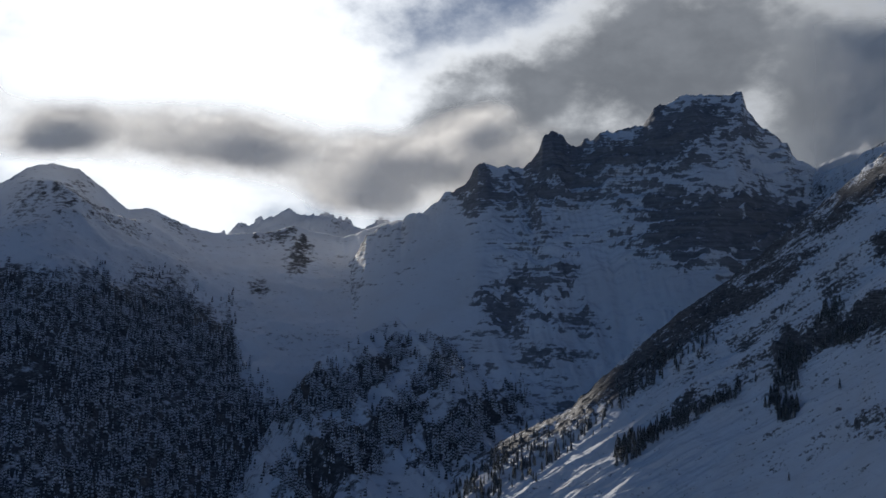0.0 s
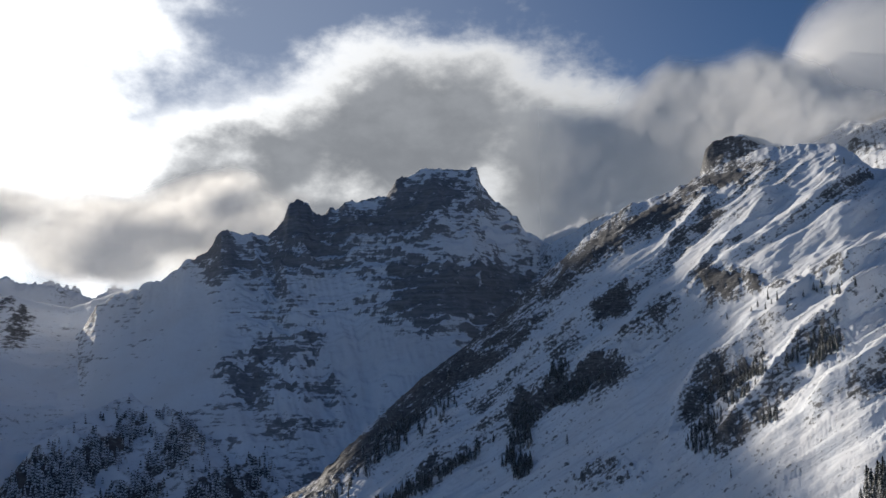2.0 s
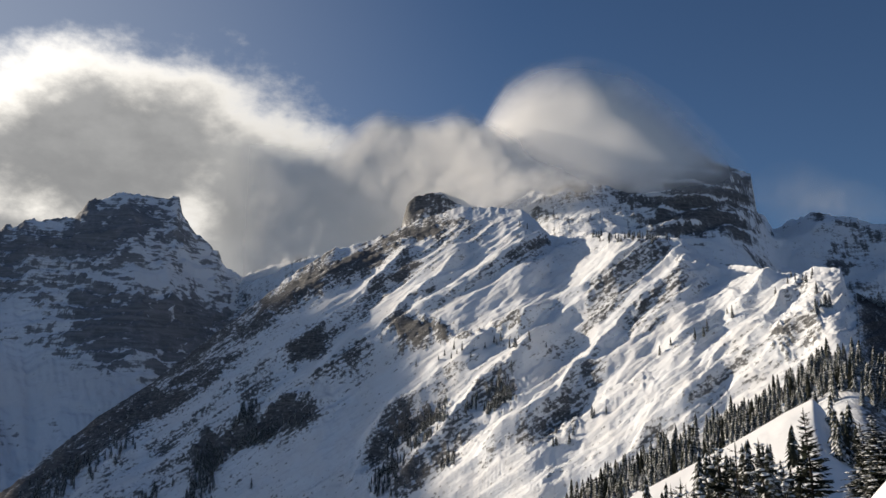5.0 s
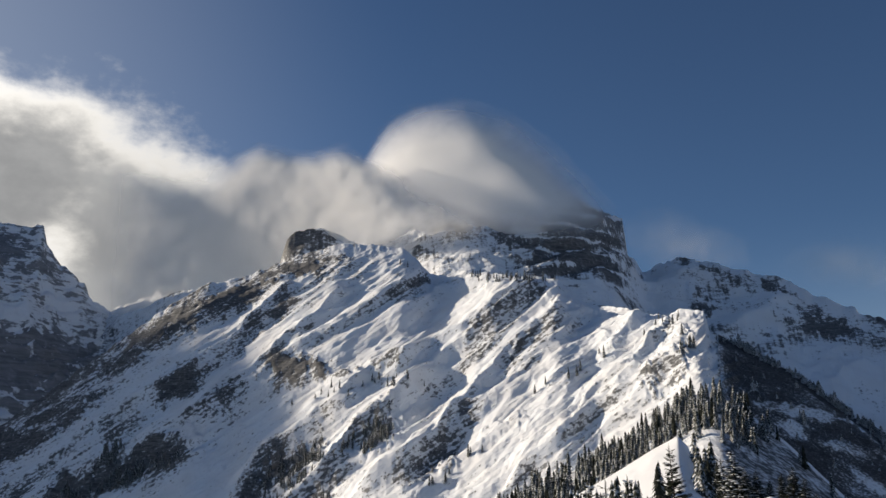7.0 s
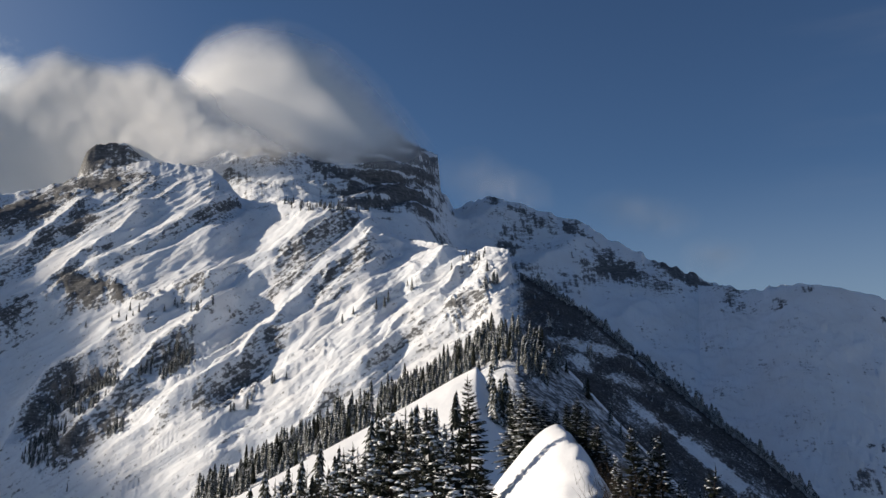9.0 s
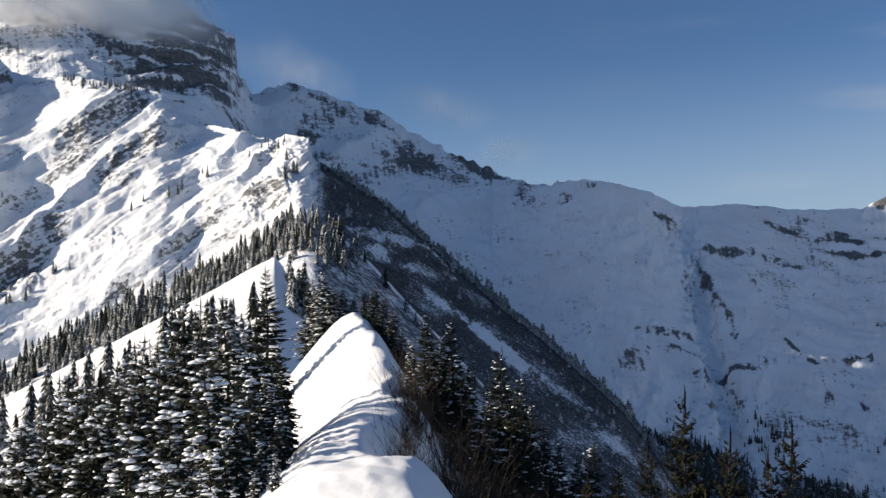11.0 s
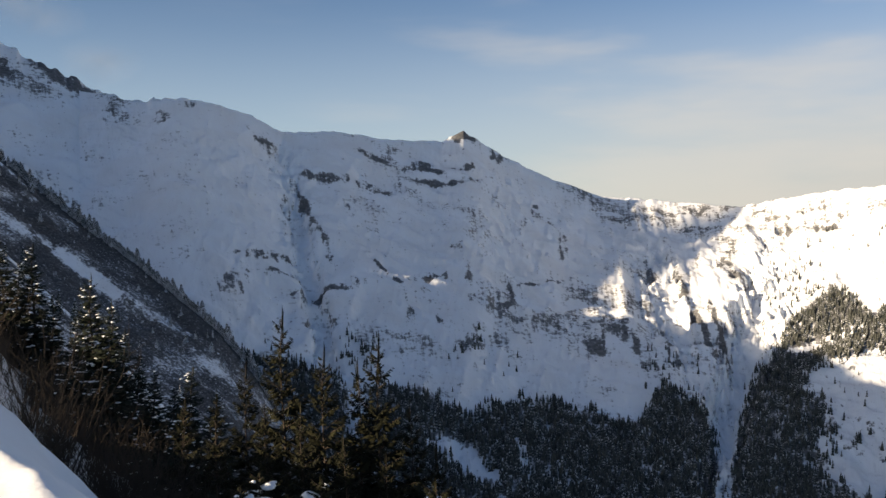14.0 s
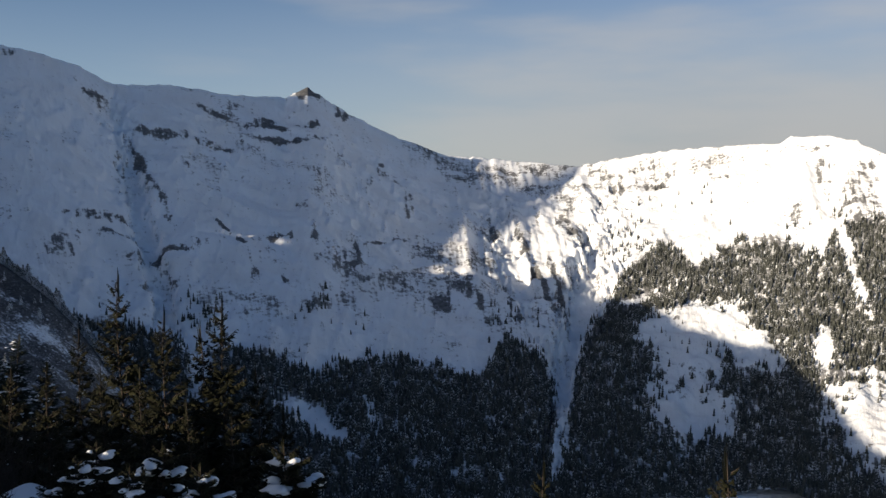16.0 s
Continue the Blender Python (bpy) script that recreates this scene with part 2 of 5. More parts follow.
def grid_mesh(name, verts, material, rock=None, smooth=True, grain=None):
    """A mesh of a (columns, rows, 3) grid, with an optional 'rock' value and grain direction at each point."""
    nc, nr = verts.shape[:2]
    me = bpy.data.meshes.new(name)
    idx = np.arange(nc * nr).reshape(nc, nr)
    quads = np.stack([idx[:-1, :-1], idx[1:, :-1], idx[1:, 1:], idx[:-1, 1:]], -1).reshape(-1, 4)
    me.vertices.add(nc * nr)
    me.vertices.foreach_set("co", verts.astype(np.float32).ravel())
    me.loops.add(quads.size)
    me.loops.foreach_set("vertex_index", quads.astype(np.int32).ravel())
    me.polygons.add(len(quads))
    me.polygons.foreach_set("loop_start", np.arange(0, quads.size, 4, dtype=np.int32))
    me.polygons.foreach_set("use_smooth", np.full(len(quads), smooth))
    me.update(calc_edges=True)
    if rock is not None:
        a = me.attributes.new("rock", "FLOAT", "POINT")
        a.data.foreach_set("value", rock.astype(np.float32).ravel())
    if grain is not None:
        a = me.attributes.new("grain", "FLOAT_VECTOR", "POINT")
        a.data.foreach_set("vector", grain.astype(np.float32).ravel())
    me.materials.append(material)
    return new(name, me)


def grid_normals(v):
    du, dv = np.gradient(v, axis=0), np.gradient(v, axis=1)
    n = np.cross(du, dv)
    n /= np.linalg.norm(n, axis=-1, keepdims=True) + 1e-9
    return n * np.sign(n[..., 2:3] + 1e-9)


def mountain(name, span, step, rows, crest, dist, foot, foot_dist, power, relief, rockiness, material, crag=0.0, back=(700, 500), blur=4.0, flow=None):
    """A massif as a sheet from its foot up to its crest and down behind. Bearings and height angles in degrees from the
    viewpoint, distances in metres. relief(A, E, X, Y, Z, v) gives metres; rockiness(A, E, X, Y, Z, v, N) gives 0..1; flow(A, E, V) gives metres across
    and along the lie of the ribs."""
    a = np.arange(span[0], span[1] + step / 2, step)
    ce, cd, fe, fd = curve_of(crest)(a), curve_of(dist)(a), curve_of(foot)(a), curve_of(foot_dist)(a)
    def soft(q, w):
        n = max(1, int(w / step))
        kern = np.hanning(2 * n + 3)
        return np.convolve(np.pad(q, n + 1, mode="edge"), kern / kern.sum(), "valid")

    cd, fd, fe = soft(cd, 2.5), soft(fd, 2.5), soft(fe, 2.5)
    zc, zf = cd * np.tan(np.radians(soft(ce, blur))), fd * np.tan(np.radians(fe))
    jag = cd * np.tan(np.radians(ce)) - zc
    v = np.linspace(0, 1, rows)[None, :]
    p = power if np.ndim(power) == 0 else curve_of(power)(a)[:, None]
    r = fd[:, None] + (cd - fd)[:, None] * v
    z = zf[:, None] + (zc - zf)[:, None] * v ** p
    A = np.repeat(a[:, None], rows, 1)
    V = np.repeat(v, len(a), 0)
    E = np.degrees(np.arctan2(z, r))
    s, c = np.sin(np.radians(A)), np.cos(np.radians(A))
    z = z + relief(A, E, r * s, r * c, z, V) * np.clip((1 - V) * 9, 0.06, 1)
    z = z + jag[:, None] * np.exp((V - 1) * 7)
    if crag:
        z = z + r * np.radians(crag) * fbm(A * 2.2, V * 14, octaves=5, gain=0.62) * np.exp((V - 1) * 14)
    pts = np.stack([r * s, r * c, z], -1)
    N = grid_normals(pts)
    rock = rockiness(A, E, pts[..., 0], pts[..., 1], z, V, N)
    k = np.linspace(0.04, 1, 12)[None, :] ** 1.5
    rb = cd[:, None] + back[0] * k
    zb = z[:, -1:] - back[1] * k + 12 * fbm(A[:, :12] * 1.3, k * 6 + 0 * A[:, :12]) * k
    bpts = np.stack([rb * s[:, :1], rb * c[:, :1], zb], -1)
    grain = None
    if flow:
        e = np.degrees(np.arctan2(pts[..., 2], r))
        across, along = flow(A, e, V)
        grain = np.stack([across, along, 0 * A], -1)
        grain = np.concatenate([grain, np.repeat(grain[:, -1:], 12, 1)], 1)
    ob = grid_mesh(name, np.concatenate([pts, bpts], 1), material,
                   np.concatenate([rock, np.repeat(rock[:, -1:], 12, 1)], 1), grain=grain)
    ob["kind"] = "structure"
    return ob, dict(A=A, E=np.degrees(np.arctan2(z, r)), P=pts, N=N, V=V)


def patches(A, E, spots):
    """How far inside any of the tilted oval spots (bearing, angle, half width, half height, tilt, weight)."""
    out = np.zeros_like(A)
    wob = 0.35 * fbm(A * 0.9, E * 1.3, octaves=4) + 0.75 * fbm(A * 2.6 + 0.8 * E, E * 3.4, octaves=4, gain=0.6)
    for a0, e0, ra, re, tilt, w in spots:
        c, s = math.cos(radians(tilt)), math.sin(radians(tilt))
        da, de = A - a0, E - e0
        u, t = (da * c + de * s) / ra, (de * c - da * s) / re
        d = np.sqrt(u * u + t * t) + wob
        out = out + w * sstep(d, 1.25, 0.45)
    return out


def terraces(Z, X, Y, height, soft):
    """Metres to add so that a slope breaks into level ledges."""
    t = Z / height + 1.6 * fbm(X / 380, Y / 380, octaves=4)
    f = t - np.floor(t)
    return (sstep(f, 0.5 - soft, 0.5 + soft) - f) * height * sstep(fbm(X / 170 + 9, Y / 170, Z / 120, octaves=3), -0.45, 0.25)


# far snowy summit seen through the pass
def far_relief(A, E, X, Y, Z, V):
    return 40 * fbm(X / 160, Y / 160, octaves=5, ridged=True)


def far_rock(A, E, X, Y, Z, V, N):
    # rock kept sparse: the whiter surface stands in for bright haze
    return 0.12 + 0.3 * fbm(X / 120, Y / 120, Z / 60)


far_peak, _ = mountain(
    "far_peak", (-33, -17), 0.10, 60,
    [(-33, 4.5), (-31.5, 5.4), (-30.8, 6.1), (-30.1, 5.9), (-28, 6.9), (-27.3, 6.8), (-24.7, 6.9), (-23.6, 6.4), (-22.8, 5.9), (-21.9, 6.6), (-21, 6.7), (-17, 6)],
    [(-33, 4700)], [(-33, 2.0)], [(-33, 4250)], 1.3, far_relief, far_rock, MAT_WEST, crag=0.6, back=(150, 200))
tagged(far_peak, "distant jagged snowy summit in sunlit haze behind the pass", "mountain")


# western mountain with the snow bowl and the forest below it
def west_relief(A, E, X, Y, Z, V):
    bowl = sstep(A, -36, -31) * sstep(A, -10, -18)
    big = 55 * fbm(X / 420, Y / 420, octaves=6, ridged=True)
    return big * (1 - 0.7 * bowl) + 8 * fbm(X / 60, Y / 60, octaves=3)


FOREST_WEST = [(-46, 3.0), (-41, 2.8), (-34, 2.4), (-31, 1.0), (-31.5, 0.2), (-30.2, -3.0), (-28, -5.0), (-26, -9), (-22, -14)]


def west_rock(A, E, X, Y, Z, V, N):
    wood = sstep(E + 0.9 * fbm(A * 0.8, E * 0.8), curve_of(FOREST_WEST)(A) + 0.6, curve_of(FOREST_WEST)(A) - 1.6)
    spots = patches(A, E, [(-40.8, 7.0, 1.6, 1.0, 20, .26), (-38.5, 5.6, 2.4, 0.8, -12, .26), (-34.6, 5.4, 1.6, 0.6, -25, .25),
                           (-28.0, 5.3, 1.4, 0.5, 0, .4), (-26.8, 3.9, 0.9, 1.4, -20, .42), (-29.3, 1.9, 0.7, 0.5, -30, .35), (-43, 6.4, 1.4, 1.2, 30, .24)])
    return np.clip(0.17 + spots + 0.50 * wood + 0.12 * fbm(X / 200, Y / 200, Z / 90) + 0.55 * sstep(1 - N[..., 2], 0.35, 0.7) * (E > 2), 0, 1)


west_mountain, WEST = mountain(
    "west_mountain", (-64, -9), 0.13, 200,
    [(-64, 5), (-52, 6.5), (-44.7, 7.4), (-43.3, 8.5), (-42.1, 8.9), (-40.5, 8.7), (-38.9, 7.6), (-37.6, 6.5), (-36.1, 6.6), (-34.3, 5.8), (-32.7, 5.4),
     (-31.5, 5.3), (-29, 5.5), (-27.2, 6.0), (-25.8, 5.7), (-23.9, 5.4), (-22.8, 5.9), (-20.6, 6.7), (-18, 6.6), (-9, 5.0)],
    [(-64, 3900), (-42, 3900), (-30, 4000), (-9, 4150)],
    [(-64, -15), (-30, -16), (-21, -15.1), (-9, -14)], [(-64, 1500), (-30, 1750), (-21, 1850), (-9, 2000)], 1.15, west_relief, west_rock, MAT_WEST, crag=0.12)
tagged(west_mountain, "shaded snowy mountain with a wide bowl above dark forest", "mountain")


# the rocky peak with its level ledges
def peak_relief(A, E, X, Y, Z, V):
    led = terraces(Z, X, Y, 62, 0.16) * 0.75 + terraces(Z + 19, X + 90, Y, 24, 0.2) * 0.7
    upper = sstep(E, 0.0, 4.0)
    ribs = fbm((A + 0.25 * E) / 3.2, E / 14, octaves=5, ridged=True)
    bare = 1 - 0.3 * np.clip(patches(A, E, [(-17.4, 5.0, 2.2, 3.6, 25, 1.1)]), 0, 1)
    return bare * sstep(A, -17.5, -11) * (led * (0.25 + 0.75 * upper) + 60 * ribs * (0.45 + 0.55 * V)) + (1.5 + 12.5 * sstep(A, -17, -13)) * fbm(X / 70, Y / 70, Z / 50, octaves=4)


def peak_rock(A, E, X, Y, Z, V, N):
    high = sstep(E - (0.40 * (A + 20) + 2.2).clip(2, 11), -3.0, 3.0)
    spots = patches(A, E, [(-0.6, 6.2, 5.0, 2.4, -8, .62), (3.2, 7.0, 2.6, 2.2, -20, .4), (-11.0, 3.0, 3.6, 1.1, 18, .5), (-13.2, 1.0, 2.2, 1.5, 0, .55),
                           (-8.6, 0.8, 2.0, 1.3, -15, .38), (-15.8, 9.4, 1.8, 1.2, 0, .42), (-10.4, 11.2, 1.8, 1.6, 0, .5), (-2.4, 12.4, 4.6, 2.0, 0, .25),
                           (-12.5, -2.5, 3.0, .8, 10, .25), (-9.0, -2.0, 1.8, .8, 0, .25), (-1.2, 13.0, 3.4, 1.6, 0, .26), (-9.2, 10.6, 3.4, 1.6, 15, .22), (-14.6, 8.6, 2.6, 1.0, 35, .28), (-4.0, 10.8, 3.0, .9, 5, .2)])
    snowfield = patches(A, E, [(-17.6, 5.4, 2.0, 3.2, 25, .6), (-6.0, 2.4, 1.6, 3.0, 30, .35), (3.0, 10.2, 1.4, .6, -38, .5)])
    steep = sstep(1 - N[..., 2], 0.30, 0.62)
    # extra rock low down: dark forested gullies, and valley shade put into the colour
    low = sstep(E, 2.5, -0.5) * sstep(A, -19, -15) * (0.16 + 0.3 * fbm((A + 0.5 * E) / 1.6, E / 5, octaves=4))
    return np.clip(0.09 + low + 0.34 * steep + 0.20 * high + spots - snowfield + 0.22 * fbm(X / 150, Y / 150, Z / 60), 0, 1)


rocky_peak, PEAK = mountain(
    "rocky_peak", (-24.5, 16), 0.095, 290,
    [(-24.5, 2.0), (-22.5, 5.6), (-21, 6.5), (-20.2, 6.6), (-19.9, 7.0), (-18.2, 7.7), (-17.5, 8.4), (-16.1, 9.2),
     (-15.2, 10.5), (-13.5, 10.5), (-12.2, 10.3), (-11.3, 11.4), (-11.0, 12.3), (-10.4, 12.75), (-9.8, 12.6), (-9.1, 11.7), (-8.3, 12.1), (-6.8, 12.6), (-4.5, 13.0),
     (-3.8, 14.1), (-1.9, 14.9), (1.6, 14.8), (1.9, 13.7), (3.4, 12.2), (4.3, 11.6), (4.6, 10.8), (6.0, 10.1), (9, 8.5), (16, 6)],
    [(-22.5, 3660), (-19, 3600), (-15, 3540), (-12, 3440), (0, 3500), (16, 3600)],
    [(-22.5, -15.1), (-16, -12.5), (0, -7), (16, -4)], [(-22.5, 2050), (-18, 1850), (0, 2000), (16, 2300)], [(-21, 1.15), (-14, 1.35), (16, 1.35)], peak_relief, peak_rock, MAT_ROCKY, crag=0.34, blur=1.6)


# wooded spur below the rocky peak
def spur_relief(A, E, X, Y, Z, V):
    return 38 * fbm((A + 1.0 * E) / 3.0, (A - E) / 22, octaves=4, ridged=True) + 6 * fbm(X / 50, Y / 50, octaves=4)


SPUR_WOOD = [(-25.8, -5.0, 2.4, 1.3, 42, 1.), (-22.0, -3.6, 3.6, 1.0, 42, 1.), (-20.5, -7.0, 3.0, 1.3, 46, .9), (-15.5, -6.8, 4.0, 1.4, 36, .9), (-24.5, -9.5, 3.0, 2.0, 30, .9), (-17.5, -3.4, 1.2, 2.8, -40, .6)]


def spur_rock(A, E, X, Y, Z, V, N):
    steep = sstep(1 - N[..., 2], 0.35, 0.7)
    return np.clip(0.26 + 0.2 * steep + 0.62 * patches(A, E, SPUR_WOOD) + 0.2 * fbm(X / 90, Y / 90, Z / 60), 0, 1)


wooded_spur, SPUR = mountain(
    "wooded_spur", (-31, 2), 0.1, 150,
    [(-31, -12), (-29.5, -9.5), (-28.3, -7), (-26.6, -4.4), (-25.4, -2.7), (-22.6, -0.8), (-20.4, 0.3), (-18, 0.2), (-15, -0.6), (-12, -2.0), (-8, -4.0), (2, -9)],
    [(-31, 2150), (-26, 2550), (-20, 3000), (-12, 2700), (2, 2100)],
    [(-31, -14.5), (-16, -13), (2, -13)], [(-31, 1650), (-16, 1650), (2, 1500)], 1.05, spur_relief, spur_rock, MAT_WEST, crag=0.1, back=(60, 8))
tagged(wooded_spur, "shaded snowy spur with strips of dark forest", "mountain")
tagged(rocky_peak, "dark layered limestone peak streaked with snow, in shade", "mountain")


# the long shaded wall of the valley head and its sunlit end
def wall_flow(A, E, V):
    return 45 * (A + 0.12 * E), 45 * E


def wall_relief(A, E, X, Y, Z, V):
    flute = fbm((A - 0.30 * (E + 5)) / 2.6, E / 16, octaves=5, ridged=True)
    gully = patches(A, E, [(98.0, -9, 1.6, 7.5, -14, 1.0), (93.5, -6, 1.2, 4, 22, .6), (70, -4, .8, 9, 12, .5)])
    rills = fbm(X / 130, Y / 130, octaves=6, gain=0.58, ridged=True)
    knees = 24 * fbm(X / 170, Y / 170, octaves=5) * (0.35 + 0.65 * sstep(A, 95, 99))
    east = 22 * fbm((A + 0.2 * E) / 2.4, E / 7 + 7, octaves=4, ridged=True) * sstep(A, 106, 111) * sstep(E, -7, -2)
    fans = east + 26 * fbm((A + 0.32 * E) / 1.7, E / 12 + 4, octaves=3, ridged=True) * sstep(A, 87, 92) * sstep(A, 103, 98) * sstep(E, -9, -4)
    return 7 * flute + 16 * rills - 50 * gully + knees + fans + 5 * fbm(X / 40, Y / 40, Z / 30)


FOREST_EAST = [(58, -9), (66, -8.5), (69, -9.5), (72, -11), (77.5, -11.5), (80.5, -12.7), (83.2, -11.9), (87, -12.3), (91.4, -13.2), (93, -10.7), (95.5, -11.6),
               (96.9, -15), (97.9, -12), (98.6, -9.4), (99.8, -8.2), (100.6, -6.2), (102.9, -4.3), (104.1, -5.0), (105.2, -5.8), (106.8, -4.3), (109.5, -4.0), (111, -4.4), (112.4, -5), (113.2, -3), (114.5, -2.2), (117, -3), (125, -5)]
CLEARINGS = [(106.2, -9.6, 3.0, 1.6, -8, 1.6), (108.6, -10.8, 2.2, 1.0, -20, 1.4), (105.0, -11.6, 2.6, 1.6, 0, 1.6), (104.8, -14.8, 2.8, 2.0, -10, 1.6), (103.0, -9.9, 1.6, 1.2, 20, 1.2), (101.8, -7.8, 1.7, .35, 22, 1.3),
             (116.2, -14.4, 3.2, 3.0, 20, 1.6), (112.8, -10.6, .6, 1.8, 0, 1.), (113.5, -3.5, 4.8, .35, -71, 1.2), (80.3, -15.9, 3.0, .9, -32, 1.3), (73, -12.6, 1.0, 2.4, 0, .8), (97.0, -14.5, .6, 6.5, -6, 1.), (84.2, -16, .5, 2.5, 10, .6)]
ROCK_HIGH = [(67.4, 4.6, .9, .35, -35, .7), (60.9, 6.0, .5, .5, 45, .5), (62.6, 7.0, .5, .25, 0, .5), (74.2, 3.8, 1.1, .25, -22, .6), (77.4, 3.15, 1.3, .35, -5, .9), (80.2, 3.1, .9, .2, -5, .6), (79.2, 2.2, 2.6, .18, 2, .8),
             (80.2, 5.2, 1.0, .7, -10, 1.8), (82.2, 4.0, .9, .4, -40, .6), (71.2, 2.4, 2.6, .3, -8, .55), (74.3, 1.8, 1.2, .3, -20, .45), (72.6, .2, .5, .5, -30, .4), (69.9, .4, 2.9, .25, -63, .5), (71.2, -2.2, 1.0, .3, -70, .5)]
ROCK_LOW = [(67, -2.7, 2.2, .3, -8, .6), (68.4, -3.9, 1.6, .3, -5, .5), (65.0, -4.6, 1.4, .9, 35, .5), (71, -4.9, 2.1, .4, 8, .6), (74.7, -3.5, .75, .18, -36, 1.2), (75.7, -4.4, .5, .18, -45, 1.1), (77.8, -4.1, 1.2, .22, 5, .6),
            (80.5, -3.9, .35, 1.1, 15, .5), (79.6, -2.0, .5, .18, 5, .7), (83.2, -5.2, .35, 1.3, 12, .65), (85.0, -4.4, 1.4, .18, 10, .7), (85.6, -.4, 1.6, .35, -40, .4), (86.6, -2.3, .3, 1.2, 0, .4), (84.2, -.3, .25, 1.0, -30, .3)]
ROCK_GULLY = [(80.5, -8.2, 1.4, .6, 35, .55), (88.6, -8.6, 1.0, .7, 10, .6), (91.6, -8.8, .4, 2.4, 36, .6), (90.2, -7.6, .35, 1.6, 34, .45), (76.6, -6.4, .3, .9, 14, .5), (78.4, -6.9, .3, .5, 30, .5)]
ROCK_EAST = [(95.0, -6.2, .3, 3.0, 27, .8), (96.4, -7.0, .25, 2.2, 20, .7), (93.6, -8.6, .4, 1.8, 30, .6), (97.2, -3.6, 1.2, .5, -38, .6), (93.2, -1.9, .2, 1.4, 25, .35), (92.3, -3.6, .25, 1.2, 28, .35), (95.0, -2.8, .2, 1.0, 20, .35), (96.4, 0, 1.0, .25, -8, .5),
             (102.4, -.6, .9, .22, -4, .6), (111, -2.4, .35, .9, 0, .4), (112.4, .2, .5, 1.6, -20, .5), (114.4, -.6, 1.4, 1.8, -25, .45), (111.2, 1.6, 2.2, .3, 0, .4), (106, -.2, 2.4, .25, -6, .3), (97, .2, 4, .25, 0, .3)]


def wall_rock(A, E, X, Y, Z, V, N):
    spots = patches(A, E, ROCK_HIGH) + patches(A, E, ROCK_LOW) + patches(A, E, ROCK_GULLY) + patches(A, E, ROCK_EAST)
    spots = spots * (0.35 + 0.85 * sstep(fbm((A + 0.3 * E) / 0.5, E / 1.1, octaves=3, ridged=True), -.2, .6))
    wood = sstep(E, curve_of(FOREST_EAST)(A) + 0.3, curve_of(FOREST_EAST)(A) - 0.5) * (1 - np.clip(patches(A, E, CLEARINGS), 0, 1))
    steep = sstep(1 - N[..., 2], 0.40, 0.75)
    return np.clip(0.11 + 0.25 * steep + 1.0 * spots + 0.42 * sstep(fbm(X / 150, Y / 150, Z / 70, octaves=5, gain=0.6, ridged=True), .12, .55) * sstep(fbm(X / 420, Y / 420, Z / 300, octaves=3), -.1, .35) * sstep(E, -12, -6) + 0.48 * wood + 0.22 * fbm(X / 90, Y / 90, Z / 45, octaves=5, gain=0.6), 0, 1)


# the summit massif that wears the cloud cap
def summit_relief(A, E, X, Y, Z, V):
    led = terraces(Z, X, Y, 70, 0.14) * 0.9 + terraces(Z + 30, X, Y, 28, 0.2) * 0.6
    own = led * sstep(A, 44, 37) * sstep(A, 30, 33) * sstep(E, 11, 14) + 40 * fbm(X / 260, Y / 260, octaves=6, ridged=True) + 10 * fbm(X / 50, Y / 50, Z / 40)
    k = sstep(A, 50, 57)
    return own * (1 - k) + wall_relief(A, E, X, Y, Z, V) * k


def summit_rock(A, E, X, Y, Z, V, N):
    spots = patches(A, E, [(18.4, 15.0, 2.6, 1.0, 0, .42), (16.7, 14.4, 1.1, 1.2, 0, .45), (36.4, 15.2, 3.6, 2.4, -6, .55), (37.5, 13.2, 3.0, 0.6, -4, .4),
                           (26.5, 14.0, 3, .4, -14, .3), (28.4, 15.8, 3.4, .8, -28, .26), (31.4, 15.4, 2.2, .5, -34, .35), (46.5, 11.8, 2.5, .5, -25, .3), (50.5, 9.6, 2.0, .6, -30, .35), (44.5, 12.6, .8, .4, -20, .4),
                           (48.6, 11.3, 1.2, .5, -30, .5), (43.0, 13.2, .6, .4, 0, .4), (55.5, 8.0, 2.6, .5, -22, .6), (46, 10.5, 3, .7, -25, .25), (52, 8.3, 3, .6, -20, .3), (44, 10.4, .8, .8, 0, .5)])
    steep = sstep(1 - N[..., 2], 0.35, 0.7)
    vein = 0.42 * sstep(fbm(X / 150, Y / 150, Z / 70, octaves=5, gain=0.6, ridged=True), .05, .5) * sstep(fbm(X / 420, Y / 420, Z / 300, octaves=3), -.3, .25)
    vein = vein * (1 - 0.6 * sstep(A, 22, 24) * sstep(A, 34, 31))
    return np.clip(0.12 + vein + 0.26 * steep * (A < 44) * (1 - 0.75 * sstep(A, 22, 24) * sstep(A, 34, 31)) + 0.04 * sstep(A, 24, 26) * sstep(A, 40, 39) * sstep(E, 12, 13.5) + spots - 0.75 * sstep(np.abs((Z / 62 + 0.7 * fbm(X / 260, Y / 260, octaves=3)) % 1.0 - 0.5), .15, .05) * sstep(A, 31, 34) * sstep(A, 41, 40) * sstep(E, 11.5, 12.5) + 0.2 * fbm(X / 110, Y / 110, Z / 60), 0, 1)


